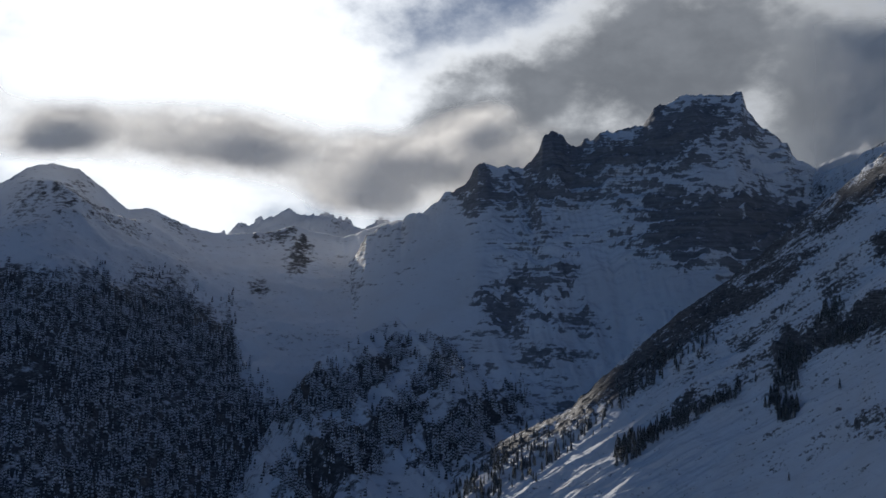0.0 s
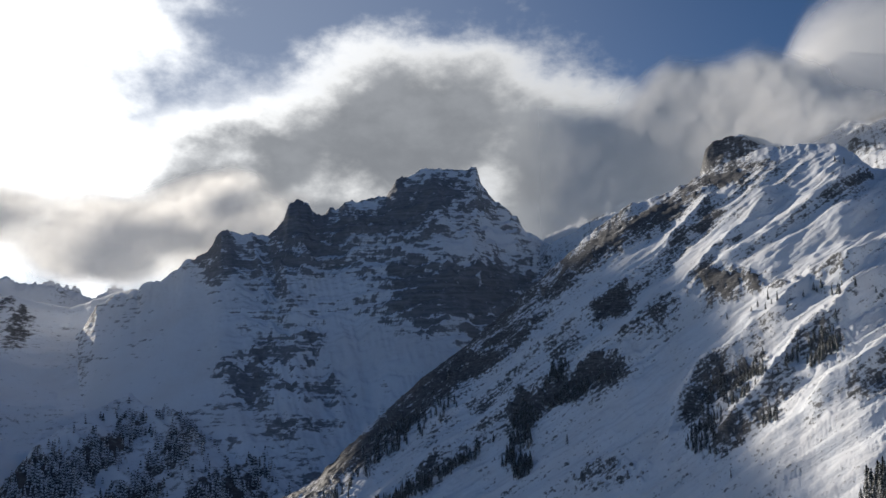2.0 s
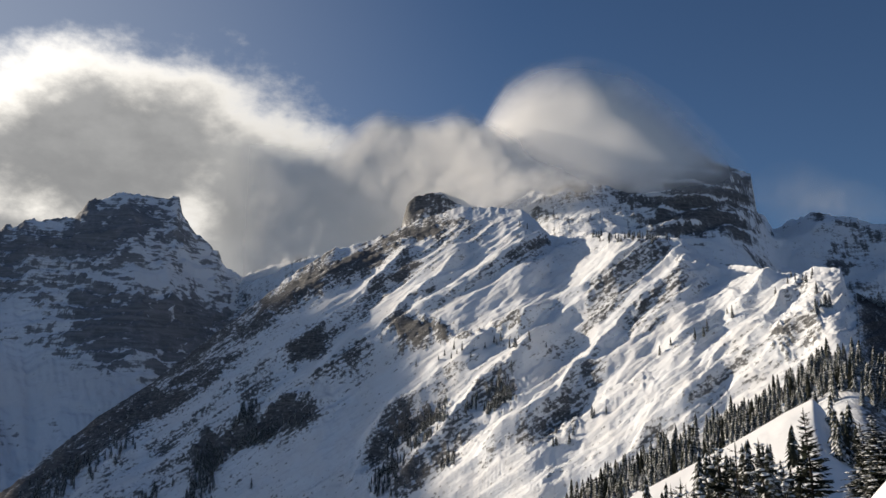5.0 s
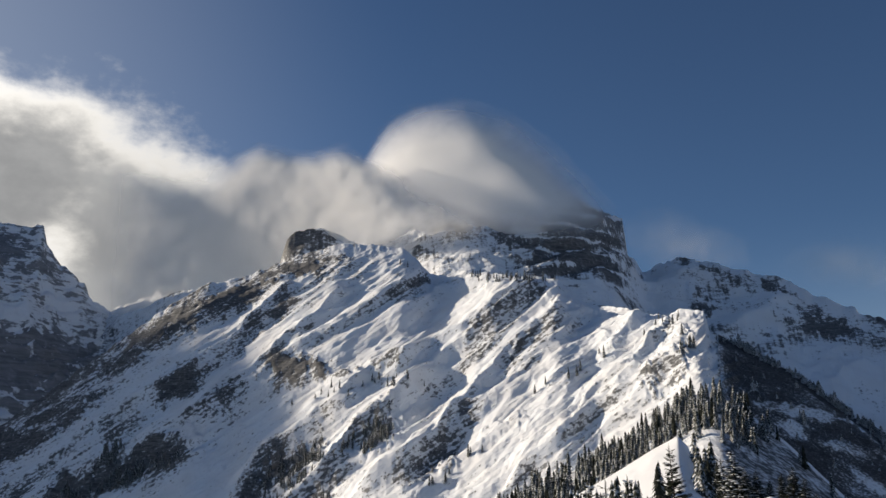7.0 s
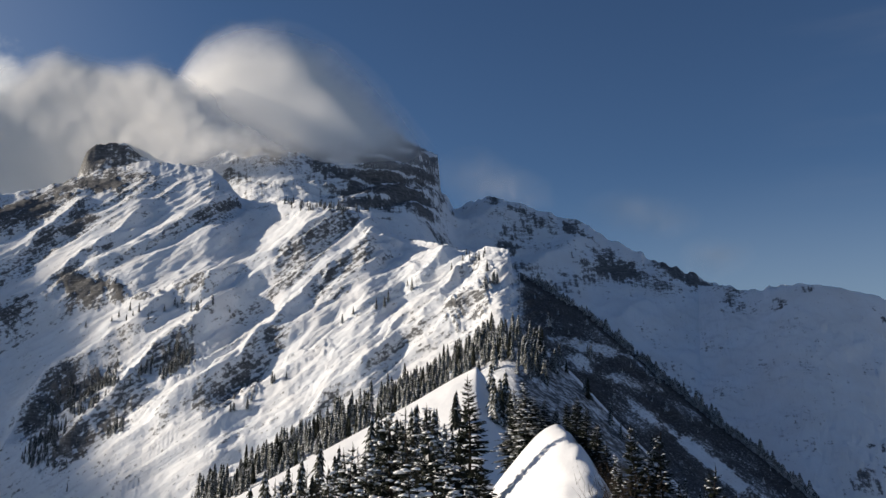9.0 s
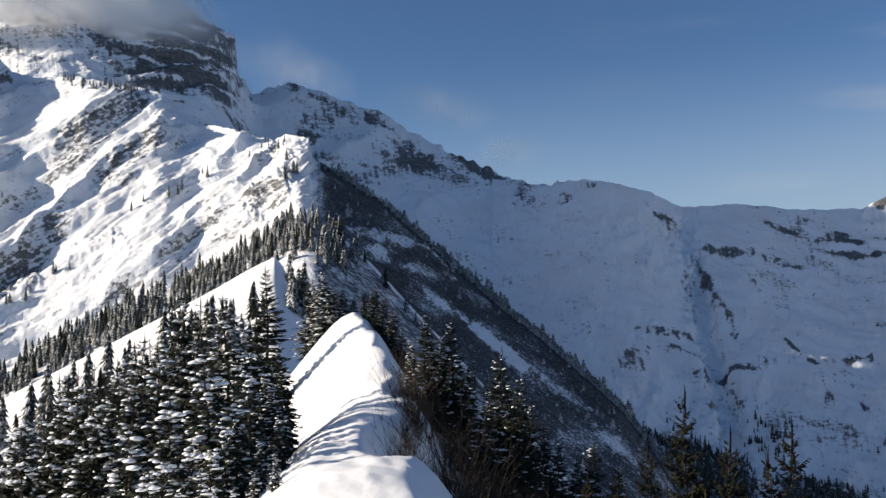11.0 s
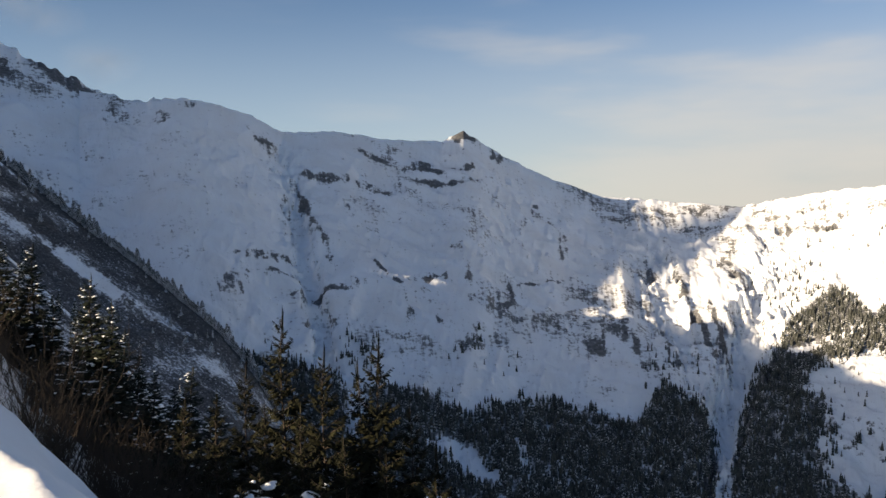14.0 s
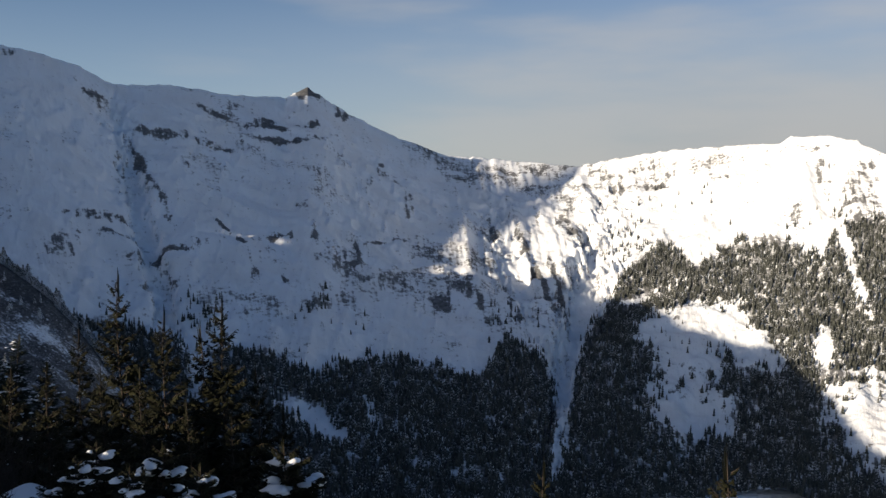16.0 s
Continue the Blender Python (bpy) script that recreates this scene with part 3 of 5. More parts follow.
summit_massif, SUMMIT = mountain(
    "summit_massif", (4, 62), 0.11, 190,
    [(4, 9.0), (6, 10.1), (8.5, 11.4), (10, 11.7), (14, 12.2), (16.2, 13.6), (16.7, 15.5), (17.8, 15.9), (19.3, 16.1), (21, 15.8), (21.6, 15.6), (23.9, 16.3),
     (24.7, 17.0), (27, 18.0), (30, 18.9), (33, 19.0), (35.9, 18.2), (37.3, 17.2), (38.6, 16.6), (39.35, 16.2), (39.5, 14.0), (40.4, 12.9), (42.7, 13.6), (43.6, 13.5),
     (46.2, 12.7), (48.6, 12.0), (50.6, 10.8), (53.8, 9.1), (57.5, 7.6), (59.2, 7.0), (62, 7.3)],
    [(4, 3700), (12, 2950), (16, 2680), (22, 2640), (25, 2740), (27, 2760), (36, 2780), (38.6, 2840), (44, 2800), (52, 2620), (56, 2560), (59, 2800), (62, 3000)],
    [(4, 3), (20, 7.6), (25, 10.2), (38, 10.2), (42, 3.4), (48, -8), (54, -22), (62, -22.6)], [(4, 2700), (20, 2250), (25, 2200), (28, 2020), (39, 2000), (43, 1780), (54, 1000), (62, 1015)], [(4, 1.25), (22, 1.2), (26, 1.02), (38, 1.02), (43, 1.25), (54, 1.45), (62, 1.45)], summit_relief, summit_rock, MAT_WALL, crag=0.34, blur=1.5, flow=wall_flow)
tagged(summit_massif, "high banded cliff summit and snowy shoulder under cloud", "mountain")


# the wall itself
valley_wall, WALL = mountain(
    "valley_wall", (54, 128), 0.10, 280,
    [(54, 7.6), (57.5, 7.5), (59.2, 7.0), (60.5, 7.1), (62.1, 7.4), (64.2, 7.1), (66.4, 6.4), (68.3, 5.4), (71.6, 5.5), (75.2, 5.0), (78.7, 4.9), (80.1, 5.6), (81.1, 4.9),
     (82.8, 3.9), (85.5, 2.6), (89.1, 1.3), (93.1, 1.0), (97.5, 0.6), (101.1, 1.3), (103.9, 1.7), (107.3, 1.9), (109.9, 2.0), (110.5, 2.4), (112.7, 2.5), (114.2, 2.1), (115.7, 1.3), (128, -1)],
    [(54, 2640), (58, 2470), (62, 2350), (75, 2800), (90, 3450), (94, 3500), (100, 3260), (110, 2900), (128, 2500)],
    [(54, -22), (80, -24), (92, -23), (108, -19.5), (128, -19)], [(54, 1000), (80, 1050), (92, 1180), (108, 1640), (128, 1640)], [(54, 1.45), (95, 1.45), (103, 1.6), (128, 1.6)], wall_relief, wall_rock, MAT_WALL, crag=0.12, blur=2.0, flow=wall_flow)
tagged(valley_wall, "long snowy mountain wall, blue in shade and sunlit at one end", "mountain")


# the great ribbed slope of the near mountain, with its scrubby shaded flank
SCRUB_WEST = [(1.7, 1.4, 2.8, 1.0, 30, .42), (-5.6, -3.8, 4.4, 1.3, 38, .42), (6.9, 6.6, 1.3, .7, 30, .40), (11.2, 9.8, 5.0, .9, 22, .50), (17, 13.4, 3.6, .8, 18, .50), (3.0, 4.6, 2.6, .4, 42, .3), (-11, -7.6, 3.4, .9, 34, .3),
              (4.6, -1.6, 1.4, .8, 34, .5), (9.4, .7, 1.6, .6, 26, .5), (9.9, -5.0, 1.6, .6, 0, .32), (16.2, -2.2, 1.6, 1.4, 40, .45)]
SCRUB_EAST = [(17.0, 0.2, 2.4, .8, 40, .50), (22.0, 2.8, 1.8, .6, 38, .45), (27.3, -.1, .9, .4, 20, .5), (30.5, 2.2, 2.6, .4, 24, .3), (29.5, 12.2, 4.5, .5, -4, .32), (34.0, 11.6, 2.4, .7, -25, .4),
              (29, 5.5, 4, .5, 30, .25), (42, 7.6, 1.0, 1.6, 0, .3), (41.6, 5.4, 1.6, .7, 40, .4)]
SCRUB_RIBS = [(-4.6, -2.9, 3.6, .9, 40, .5), (-1.4, -.4, 3.4, 1.0, 40, .6), (3.2, 2.6, 3.0, .8, 34, .6), (8.8, 8.6, 3.2, .8, 36, .6), (10.4, 5.2, 2.0, .6, 36, .6), (12.6, 3.6, 2.2, .6, 36, .55),
              (4.2, -2.6, .8, 1.4, -8, .35), (7.2, -.4, 2.4, .45, 26, .35), (10.4, .9, 1.2, .5, 20, .6), (-.8, -5.0, 2.8, .5, 30, .5), (9.6, -5.0, 2.0, .9, 10, .6), (15.6, -2.6, 1.7, 1.1, 52, .6),
              (18.2, .5, 2.2, .7, 46, .6), (20.4, -1.0, 1.7, .6, 34, .6), (23.2, 2.6, 1.6, .8, 38, .6), (17.2, 5.7, 1.8, .5, 16, .5)]
OUTCROP = [(16.9, 6.0, 1.5, .42, 15, .9), (20.2, 6.1, 1.3, .36, 0, .7), (23.1, 6.7, 1.4, .36, 8, .55), (12.6, 10.9, 1.6, .4, 22, .5), (17.4, 13.2, 2.0, .5, 14, .5)]


# main ribs of the slope, each from its head at the crest down to the left: bearing and height angle
RIBS = [[(26.4, 13.0), (20.7, 9.1), (17.2, 7.0), (15.1, 5.1), (10.7, 2.4), (8.0, .7)], [(32.7, 12.2), (29.4, 9.1), (22.3, 6.2), (20.3, 4.4), (15.4, .6), (13.5, -2.4)],
        [(34.1, 12.8), (30.5, 9.4), (24.4, 4.9), (21.4, 2.3), (19.3, -.2), (16.7, -2.8)], [(35.1, 9.4), (31.3, 6.7), (28.9, 3.6), (26.6, 1.0), (22.0, -2.0)],
        [(16.8, 11.5), (12.9, 7.5), (9.8, 5.0), (7.8, 2.8), (3, -1)], [(20.3, 11.4), (17.6, 8.7), (14.4, 5.6), (11.3, 3.6)],
        [(11.6, 6.1), (9.3, 4.6), (5.8, 2.3), (1.9, -.6), (-2, -3)], [(11.4, 1.7), (9.2, 1.0), (7.3, .5), (3.8, -1.0), (.6, -3.6), (-2.3, -5.3)]]
RIBS_EAST = [[(38.1, 10.8), (33.9, 7.2), (31.5, 5.4)], [(42.5, 6.8), (39.0, 4.5), (34.9, 1.7), (31.4, -.6)], [(40.5, 10.0), (38.2, 7.4), (34.1, 4.8)], [(42.4, 10.2), (41.5, 8.7), (39.5, 5.8), (36.0, 3.2)]]


def rib_lines(A, E, lines, width, under):
    """Height 0..1 of sharp ribs along the lines, and how far a point lies in the belt just below one of them."""
    wob = 0.35 * fbm(A / 2.3, E / 2.3, octaves=3)
    top, belt = np.zeros_like(A), np.zeros_like(A)
    for line in lines:
        p = np.array(line)[::-1]
        d = E - np.interp(A, p[:, 0], p[:, 1]) + wob
        ends = sstep(A, p[0, 0] - 1.5, p[0, 0] + 1.0) * sstep(A, p[-1, 0] + 1.0, p[-1, 0] - 0.6)
        top = np.maximum(top, ends * np.where(d > 0, np.exp(-d / (1.3 * width)), np.exp(d / (0.6 * width))))
        belt = np.maximum(belt, ends * sstep(d, 0.15, -0.35) * sstep(d, -under - 0.9, -under))
    return top, belt


def slope_flow(A, E, V):
    return 33 * (E - 0.66 * A), 33 * (A + 0.66 * E)


def flank_flow(A, E, V):
    return 17 * (E + 0.9 * A), 17 * (A - 0.9 * E)


def slope_relief(A, E, X, Y, Z, V):
    q, s = E - 0.66 * A, A + 0.66 * E
    bend = 0.5 * fbm(A / 9, E / 9, octaves=2)
    ribs = fbm((q + bend) / 4.2, s / 26, octaves=3, ridged=True)
    small = fbm((q + 0.6 * bend) / 1.0, s / 9, octaves=5, gain=0.55, ridged=True)
    lit = sstep(A, 47, 43.5)
    flank = (1 - lit) * (10 * fbm((E + 0.95 * A) / 2.0, (A - E) / 16, octaves=4) + 3 * fbm(X / 20, Y / 20))
    left = 1 - 0.15 * sstep(A, 12, 2)
    made = 8 * np.tanh(1.6 * (patches(A, E, SCRUB_WEST + SCRUB_EAST + SCRUB_RIBS) + patches(A, E, OUTCROP))) * sstep(A, 46, 43)
    named = 32 * rib_lines(A, E, RIBS, 0.9, 1.0)[0] + 17 * rib_lines(A, E, RIBS_EAST, 0.8, .6)[0]
    return lit * (20 * ribs + 14 * small + named) * left + made + flank + lit * 4 * fbm(X / 45, Y / 45, Z / 40, octaves=4)


def slope_rock(A, E, X, Y, Z, V, N):
    steep = sstep(1 - N[..., 2], 0.30, 0.62)
    gaps = sstep(fbm((E - 0.66 * A) / 0.5, (A + 0.66 * E) / 1.6, octaves=5, gain=0.65), -0.42, 0.28)
    spots = (patches(A, E, SCRUB_WEST + SCRUB_EAST) + 0.75 * patches(A, E, SCRUB_RIBS)) * (0.25 + 0.85 * gaps)
    belt = np.maximum(rib_lines(A, E, RIBS, 1.0, 1.0)[1], 0.7 * rib_lines(A, E, RIBS_EAST, .8, .5)[1]) * sstep(fbm(A / 2.5 + 5, E / 2.5, octaves=3), -0.5, 0.25)
    crest_rock = sstep(A, 25, 18) * sstep(V, 0.66, 0.95) * (0.30 + 0.14 * sstep(A, 15, 9) + 0.25 * fbm(A / 1.8, V * 9, octaves=3))
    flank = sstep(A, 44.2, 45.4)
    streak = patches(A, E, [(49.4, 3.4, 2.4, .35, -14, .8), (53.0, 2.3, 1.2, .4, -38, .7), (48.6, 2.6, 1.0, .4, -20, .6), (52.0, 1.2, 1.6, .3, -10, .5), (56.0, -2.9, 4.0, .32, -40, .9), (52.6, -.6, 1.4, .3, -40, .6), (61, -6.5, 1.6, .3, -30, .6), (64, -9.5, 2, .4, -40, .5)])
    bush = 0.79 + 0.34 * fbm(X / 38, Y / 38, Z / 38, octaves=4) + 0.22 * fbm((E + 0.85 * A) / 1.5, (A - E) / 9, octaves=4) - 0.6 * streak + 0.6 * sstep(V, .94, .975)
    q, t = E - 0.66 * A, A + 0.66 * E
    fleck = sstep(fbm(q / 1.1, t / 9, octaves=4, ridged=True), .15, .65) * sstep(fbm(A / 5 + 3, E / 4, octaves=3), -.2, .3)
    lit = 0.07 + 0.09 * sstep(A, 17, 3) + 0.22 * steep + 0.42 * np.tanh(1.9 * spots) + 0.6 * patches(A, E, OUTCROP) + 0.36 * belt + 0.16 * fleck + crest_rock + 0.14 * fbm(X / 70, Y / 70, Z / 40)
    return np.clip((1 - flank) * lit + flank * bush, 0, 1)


NEAR_CREST = [(-24, -14), (-18.5, -11.1), (-14.6, -8.1), (-9.2, -5.4), (-5.7, -2.1), (-2.2, 1.1), (1.2, 3.6), (5.1, 7.0), (7.7, 9.2), (9.1, 10.4), (11.4, 12.0), (14.2, 12.7),
              (16.4, 13.7), (17.9, 14.3), (20.1, 15.0), (22, 15.0), (24.5, 14.9), (25.6, 13.9), (26.3, 13.1), (27.8, 12.9), (30.1, 13.2), (32.7, 12.8), (34.8, 12.7), (36.2, 11.4), (37.0, 10.8),
              (37.8, 10.8), (39.3, 10.5), (41.8, 9.9), (42.5, 10.3), (44.1, 10.2), (44.3, 8.9), (46.1, 7.9), (49.2, 5.9), (53.1, 2.4), (56.4, -.5), (59.8, -3.3), (62, -5.3), (64.2, -7.2), (66.5, -10.1), (68, -12.5), (72, -18)]
NEAR_DIST = [(-24, 1850), (-10, 2000), (2, 2160), (14, 2180), (24, 2020), (30, 1720), (36, 1500), (40, 1290), (44, 1150), (50, 1050), (60, 900), (72, 700)]
NEAR_FOOT = [(-24, -16), (0, -15), (25, -15), (45, -12), (60, -17), (72, -22)]
NEAR_FOOT_DIST = [(-24, 1400), (0, 1350), (12, 1120), (25, 780), (45, 560), (60, 520), (72, 480)]
near_mountain, SLOPE = mountain("ribbed_mountain", (-24, 44.8), 0.085, 330, NEAR_CREST, NEAR_DIST, NEAR_FOOT, NEAR_FOOT_DIST, 1.12,
                                slope_relief, slope_rock, MAT_RIDGE, crag=0.2, back=(420, 390), blur=1.0, flow=slope_flow)
tagged(near_mountain, "sunlit snowy mountainside with diagonal ribs of scrub and rock", "mountain")
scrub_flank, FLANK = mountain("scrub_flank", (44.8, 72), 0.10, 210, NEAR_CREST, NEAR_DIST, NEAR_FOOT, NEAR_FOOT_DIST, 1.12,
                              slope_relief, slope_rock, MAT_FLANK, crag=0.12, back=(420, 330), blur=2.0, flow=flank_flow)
tagged(scrub_flank, "steep shaded flank covered with bare bushes and streaks of snow", "mountain")


# ---- the ridge that leads from the viewpoint to the knob ----
def near_relief(A, E, X, Y, Z, V):
    return 1.5 * fbm(X / 22, Y / 22, octaves=5)


def knob_rock(A, E, X, Y, Z, V, N):
    rim = sstep(V, 0.955, 0.985) * sstep(A, 45.2, 46.0)
    return np.clip(0.12 + 0.2 * fbm(X / 14, Y / 14) + sstep(A, 43.8, 45) * (0.46 + 0.16 * fbm(X / 9, Y / 9)) - 0.6 * rim, 0, 1)


def shoulder_rock(A, E, X, Y, Z, V, N):
    return 0 * A


knob_ridge, KNOB = mountain(
    "knob_ridge", (12, 68), 0.12, 110,
    [(12, -22), (20, -12), (23, -7.2), (24.5, -5.6), (26, -4.4), (29.3, -2.7), (32.7, -0.9), (36.3, 0.9), (40, 2.7), (42, 4.1), (43, 4.9), (43.8, 5.3), (44.9, 5.0), (45.6, 4.3), (48.2, 2.0), (51.4, -1.5), (53.9, -4.2), (58, -8.6), (68, -20)],
    [(12, 420), (34, 440), (44, 480), (48, 440), (54, 380), (68, 300)], [(12, -26), (26, -13), (44, -9), (68, -26)], [(12, 280), (44, 180), (68, 160)], 1.1,
    near_relief, knob_rock, MAT_FLANK, crag=0.05, back=(60, 40), blur=1.5, flow=flank_flow)
tagged(knob_ridge, "snowy wooded ridge with a small knob", "ridge")

SHOULDER_LINE = [(10, -15), (20, -9.3), (27.2, -5.4), (30.7, -3.6), (34.9, -1.4), (38.2, 0.4), (40.4, 1.7), (41.9, 2.45), (42.4, 1.9), (43.2, .2), (44.5, -1.4), (47, -3.6), (52, -9), (58, -16)]
shoulder, SHOULDER = mountain(
    "snow_shoulder", (10, 58), 0.12, 90, SHOULDER_LINE,
    [(10, 200), (30, 220), (42, 240), (48, 170), (58, 120)], [(10, -24), (44, -8), (58, -24)], [(10, 110), (44, 120), (58, 80)], 1.0,
    near_relief, shoulder_rock, MAT_SNOW, back=(25, 14), blur=1.5)
tagged(shoulder, "bright snowy shoulder between spruces", "ridge")


RIDGE_AZ = 47.0
CREST_ALONG = [-200, -60, -12, -3, 3, 7, 10, 12, 15, 20, 25, 30, 36, 42, 50, 57, 61, 70, 80, 110, 150, 200]
CREST_TOP = [-90, -22, -3.5, -1.75, -1.7, -1.82, -1.95, -2.2, -3.0, -3.55, -3.75, -3.75, -3.45, -3.0, -2.05, -1.3, -1.4, -2.4, -4.2, -12, -24, -42]
CREST_EDGE = [1.3, 1.3, 1.3, 1.3, 1.2, .75, .7, .75, .5, .3, .5, 1.3, 1.6, 1.7, .9, .1, 0, 0, 0, 0, 0, 0]


def ridge_height(x, y):
    """Height of the snow crest that the viewpoint stands on: a corniced edge over the shaded side, a slope down to the woods."""
    ca, sa = math.cos(radians(RIDGE_AZ)), math.sin(radians(RIDGE_AZ))
    a, l = x * sa + y * ca, x * ca - y * sa
    far = sstep(a, 9, 17)
    scallop = 1.1 * fbm(a / 5.6 + 4, l * 0.0, octaves=3, gain=0.45, ridged=True) * far
    l = l - np.interp(a, CREST_ALONG, CREST_EDGE)
    l = np.where(l > -0.8, l - (scallop - 0.25) * sstep(a, 62, 54) * sstep(l, -0.8, 0.1), l)
    top = np.interp(a, CREST_ALONG, CREST_TOP)
    left, right = np.maximum(-l - 0.5 * sstep(a, 56, 40), 0), np.maximum(l, 0)
    fall = np.where(l < 0, (0.18 + 0.22 * sstep(a, 40, 56)) * left + 0.78 * (np.sqrt(np.maximum(left - 0.6, 0) ** 2 + 0.5) - 0.7071), (1.05 + 0.85 * far) * (np.sqrt(np.minimum(right, 1.4) ** 2 + 0.10) - 0.316) + 0.95 * np.maximum(right - 1.4, 0))
    # drifts that lie across the sunny side, a bench below the cornice
    drift = 0.12 * fbm(a / 7, l / 1.8 + 0.12 * a, octaves=2) * sstep(l, 0.3, -0.5) * sstep(a, 8, 14) * sstep(a, 60, 40)
    drift = drift + 0.035 * fbm((a - 1.2 * l) / 2.4, (l + 0.4 * a) / 0.45, octaves=3, ridged=True) * sstep(a, 3, 6) * sstep(a, 24, 16)
    bench = 1.0 * np.exp(-((l - 2.9) / 0.6) ** 2) * sstep(a, 9, 12) * sstep(a, 26, 20)
    hump = 0.30 * fbm(x / 6.5, y / 6.5, octaves=2) + 0.15 * fbm(x / 3.1, y / 2.4, octaves=2) + 0.03 * fbm(x / 0.8, y / 0.8, octaves=2)
    return top - fall + drift + bench + hump * sstep(np.hypot(x, y), 2, 7)


ra = np.radians(np.concatenate([np.arange(10, 90, 0.25), np.arange(90, 130, 1.5), np.arange(130, 371, 4.0)]))
rr = np.concatenate([[0.0], np.geomspace(1.0, 140, 230)])
RX, RY = rr[None, :] * np.sin(ra)[:, None] - 0.4, rr[None, :] * np.cos(ra)[:, None] - 0.3
ridge_crest = grid_mesh("snow_ridge", np.stack([RX, RY, ridge_height(RX, RY)], -1), MAT_SNOW)
tagged(ridge_crest, "rounded wind-packed snow crest in full sun", "snow ridge", kind="structure")

# ---- valley ground out to the horizon ----
ga = np.radians(np.arange(0, 361, 2.0))
gr = np.concatenate([[0.01], np.geomspace(100, 4950, 50)])
GX, GY = gr[None, :] * np.sin(ga)[:, None], gr[None, :] * np.cos(ga)[:, None]
ground = grid_mesh("ground", np.stack([GX, GY, -560 - 60 * np.clip(GY / -3000, -.2, 1) + 20 * fbm(GX / 500, GY / 500)], -1), MAT_WEST,
                   0.25 + 0.2 * fbm(GX / 300, GY / 300))
tagged(ground, "snow-covered valley floor far below the ridge", "ground", kind="structure")


# ---- clouds ----
def cloud(name, label, span, heights, dist, depth, billows, seed, ragged=0.55, core=0.3, lumpy=1.0, thin=1.0, material=MAT_CLOUD, lean=0.0, swell=0.6, blend=7.0, roof=None, base=None, soft=(4.5, 2.4)):
    """A cloud as a puffed shell with a front and a back: billows are (bearing, angle, half width, half height, tilt);
    or a roof and a base line (bearing, angle), and the height angles over which both grow thin."""
    step = 0.16
    a, e = np.arange(*span, step), np.arange(*heights, step)
    A, E = np.meshgrid(a, e, indexing="ij")
    d = np.full_like(A, -9.0)
    for a0, e0, ra, re, tilt in billows:
        c, s = math.cos(radians(tilt)), math.sin(radians(tilt))
        u, t = ((A - a0) * c + (E - e0) * s) / ra, ((E - e0) * c - (A - a0) * s) / re
        d = np.logaddexp(d * blend, blend * (1 - np.sqrt(u * u + t * t + 0.03))) / blend
    if roof:
        line = np.convolve(np.pad(curve_of(roof)(a), 11, mode="edge"), np.hanning(25)[1:-1] / np.hanning(25).sum(), "valid")
        up, down = (line[:, None] - E) / soft[0], (E - curve_of(base)(a)[:, None]) / soft[1]
        d = -np.logaddexp(-4 * up, -4 * down) / 4 + 0.1
    dome = up if roof else d
    dome = dome + 0.5 * ragged * fbm(A / 5.5 + seed, E / 3.6, octaves=2)
    d = d + ragged * fbm(A / 5.5 + seed, E / 3.6, octaves=6, gain=0.55)
    d = d * thin
    edge = np.minimum(np.minimum(A - a[0], a[-1] - A), np.minimum(E - e[0], e[-1] - E))
    d = np.minimum(d, edge * (0.13 if roof else 0.5) - 0.2)
    c = np.clip((dome if roof else d) * swell, 0, 1)
    puff = depth * np.sqrt(c * (2 - c)) * (1 + 0.2 * lumpy * fbm(A / 3.2 + seed, E / 2.6, octaves=3)) + lumpy * depth * 0.06 * fbm(A / 0.9, E / 0.8 + seed, octaves=4) * sstep(d, 0, .2)
    ca, sa, ce, se = np.cos(np.radians(A)), np.sin(np.radians(A)), np.cos(np.radians(E)), np.sin(np.radians(E))
    ray = np.stack([sa * ce, ca * ce, se], -1)
    far = dist + lean * (0.5 * (span[0] + span[1]) - A)
    top = new(name)
    top.location = (0, 0, 0)
    for k, side in (("front", -1.0), ("back", 0.45)):
        ob = grid_mesh(k, ray * (far + side * puff)[..., None], material, d if side < 0 else d - core)
        me, bm = ob.data, bmesh.new()
        bm.from_mesh(me)
        lay = bm.verts.layers.float["rock"]
        bmesh.ops.delete(bm, geom=[v for v in bm.verts if v[lay] < -0.30], context="VERTS")
        bm.to_mesh(me)
        bm.free()
        ob.parent = top
    return tagged(top, label, "cloud")


dark_bank = cloud("cloud_bank", "long grey cloud bank with bright edges before the sun", (-62, -3), (5.5, 19), 3920, 280,
                  [(-31.5, 11.1, 12, 2.8, 0), (-21, 10.3, 9, 2.4, 4), (-41, 11.0, 5, 2.0, 15), (-52, 12, 8, 3, 0), (-22.5, 8.7, 5.5, 2.2, 0), (-15.0, 10.5, 6.0, 2.9, 14), (-16.5, 12.6, 4.2, 1.9, 15)], 3.0, 0.26, 0.24, 0.6)
side_cloud = cloud("side_cloud", "soft grey cloud joining the cap on the summit", (3, 35), (7, 27), 2930, 170, [], 14.0, 0.34, 0.30, 0.35, material=MAT_SIDE, lean=50.0, swell=0.9,
                   roof=[(3, 18.4), (10, 19.0), (12, 19.5), (13.2, 20.3), (14.3, 21.4), (15.4, 21.6), (16.8, 21.0), (18, 21.1), (19.8, 21.8), (21.6, 21.0), (23.5, 20.0), (25.5, 18.8), (28, 17.6), (33, 15.6)],
                   base=[(3, 9), (20, 10.5), (22, 14.6), (25, 16.0), (33, 15.6)], soft=(3.2, 2.6))
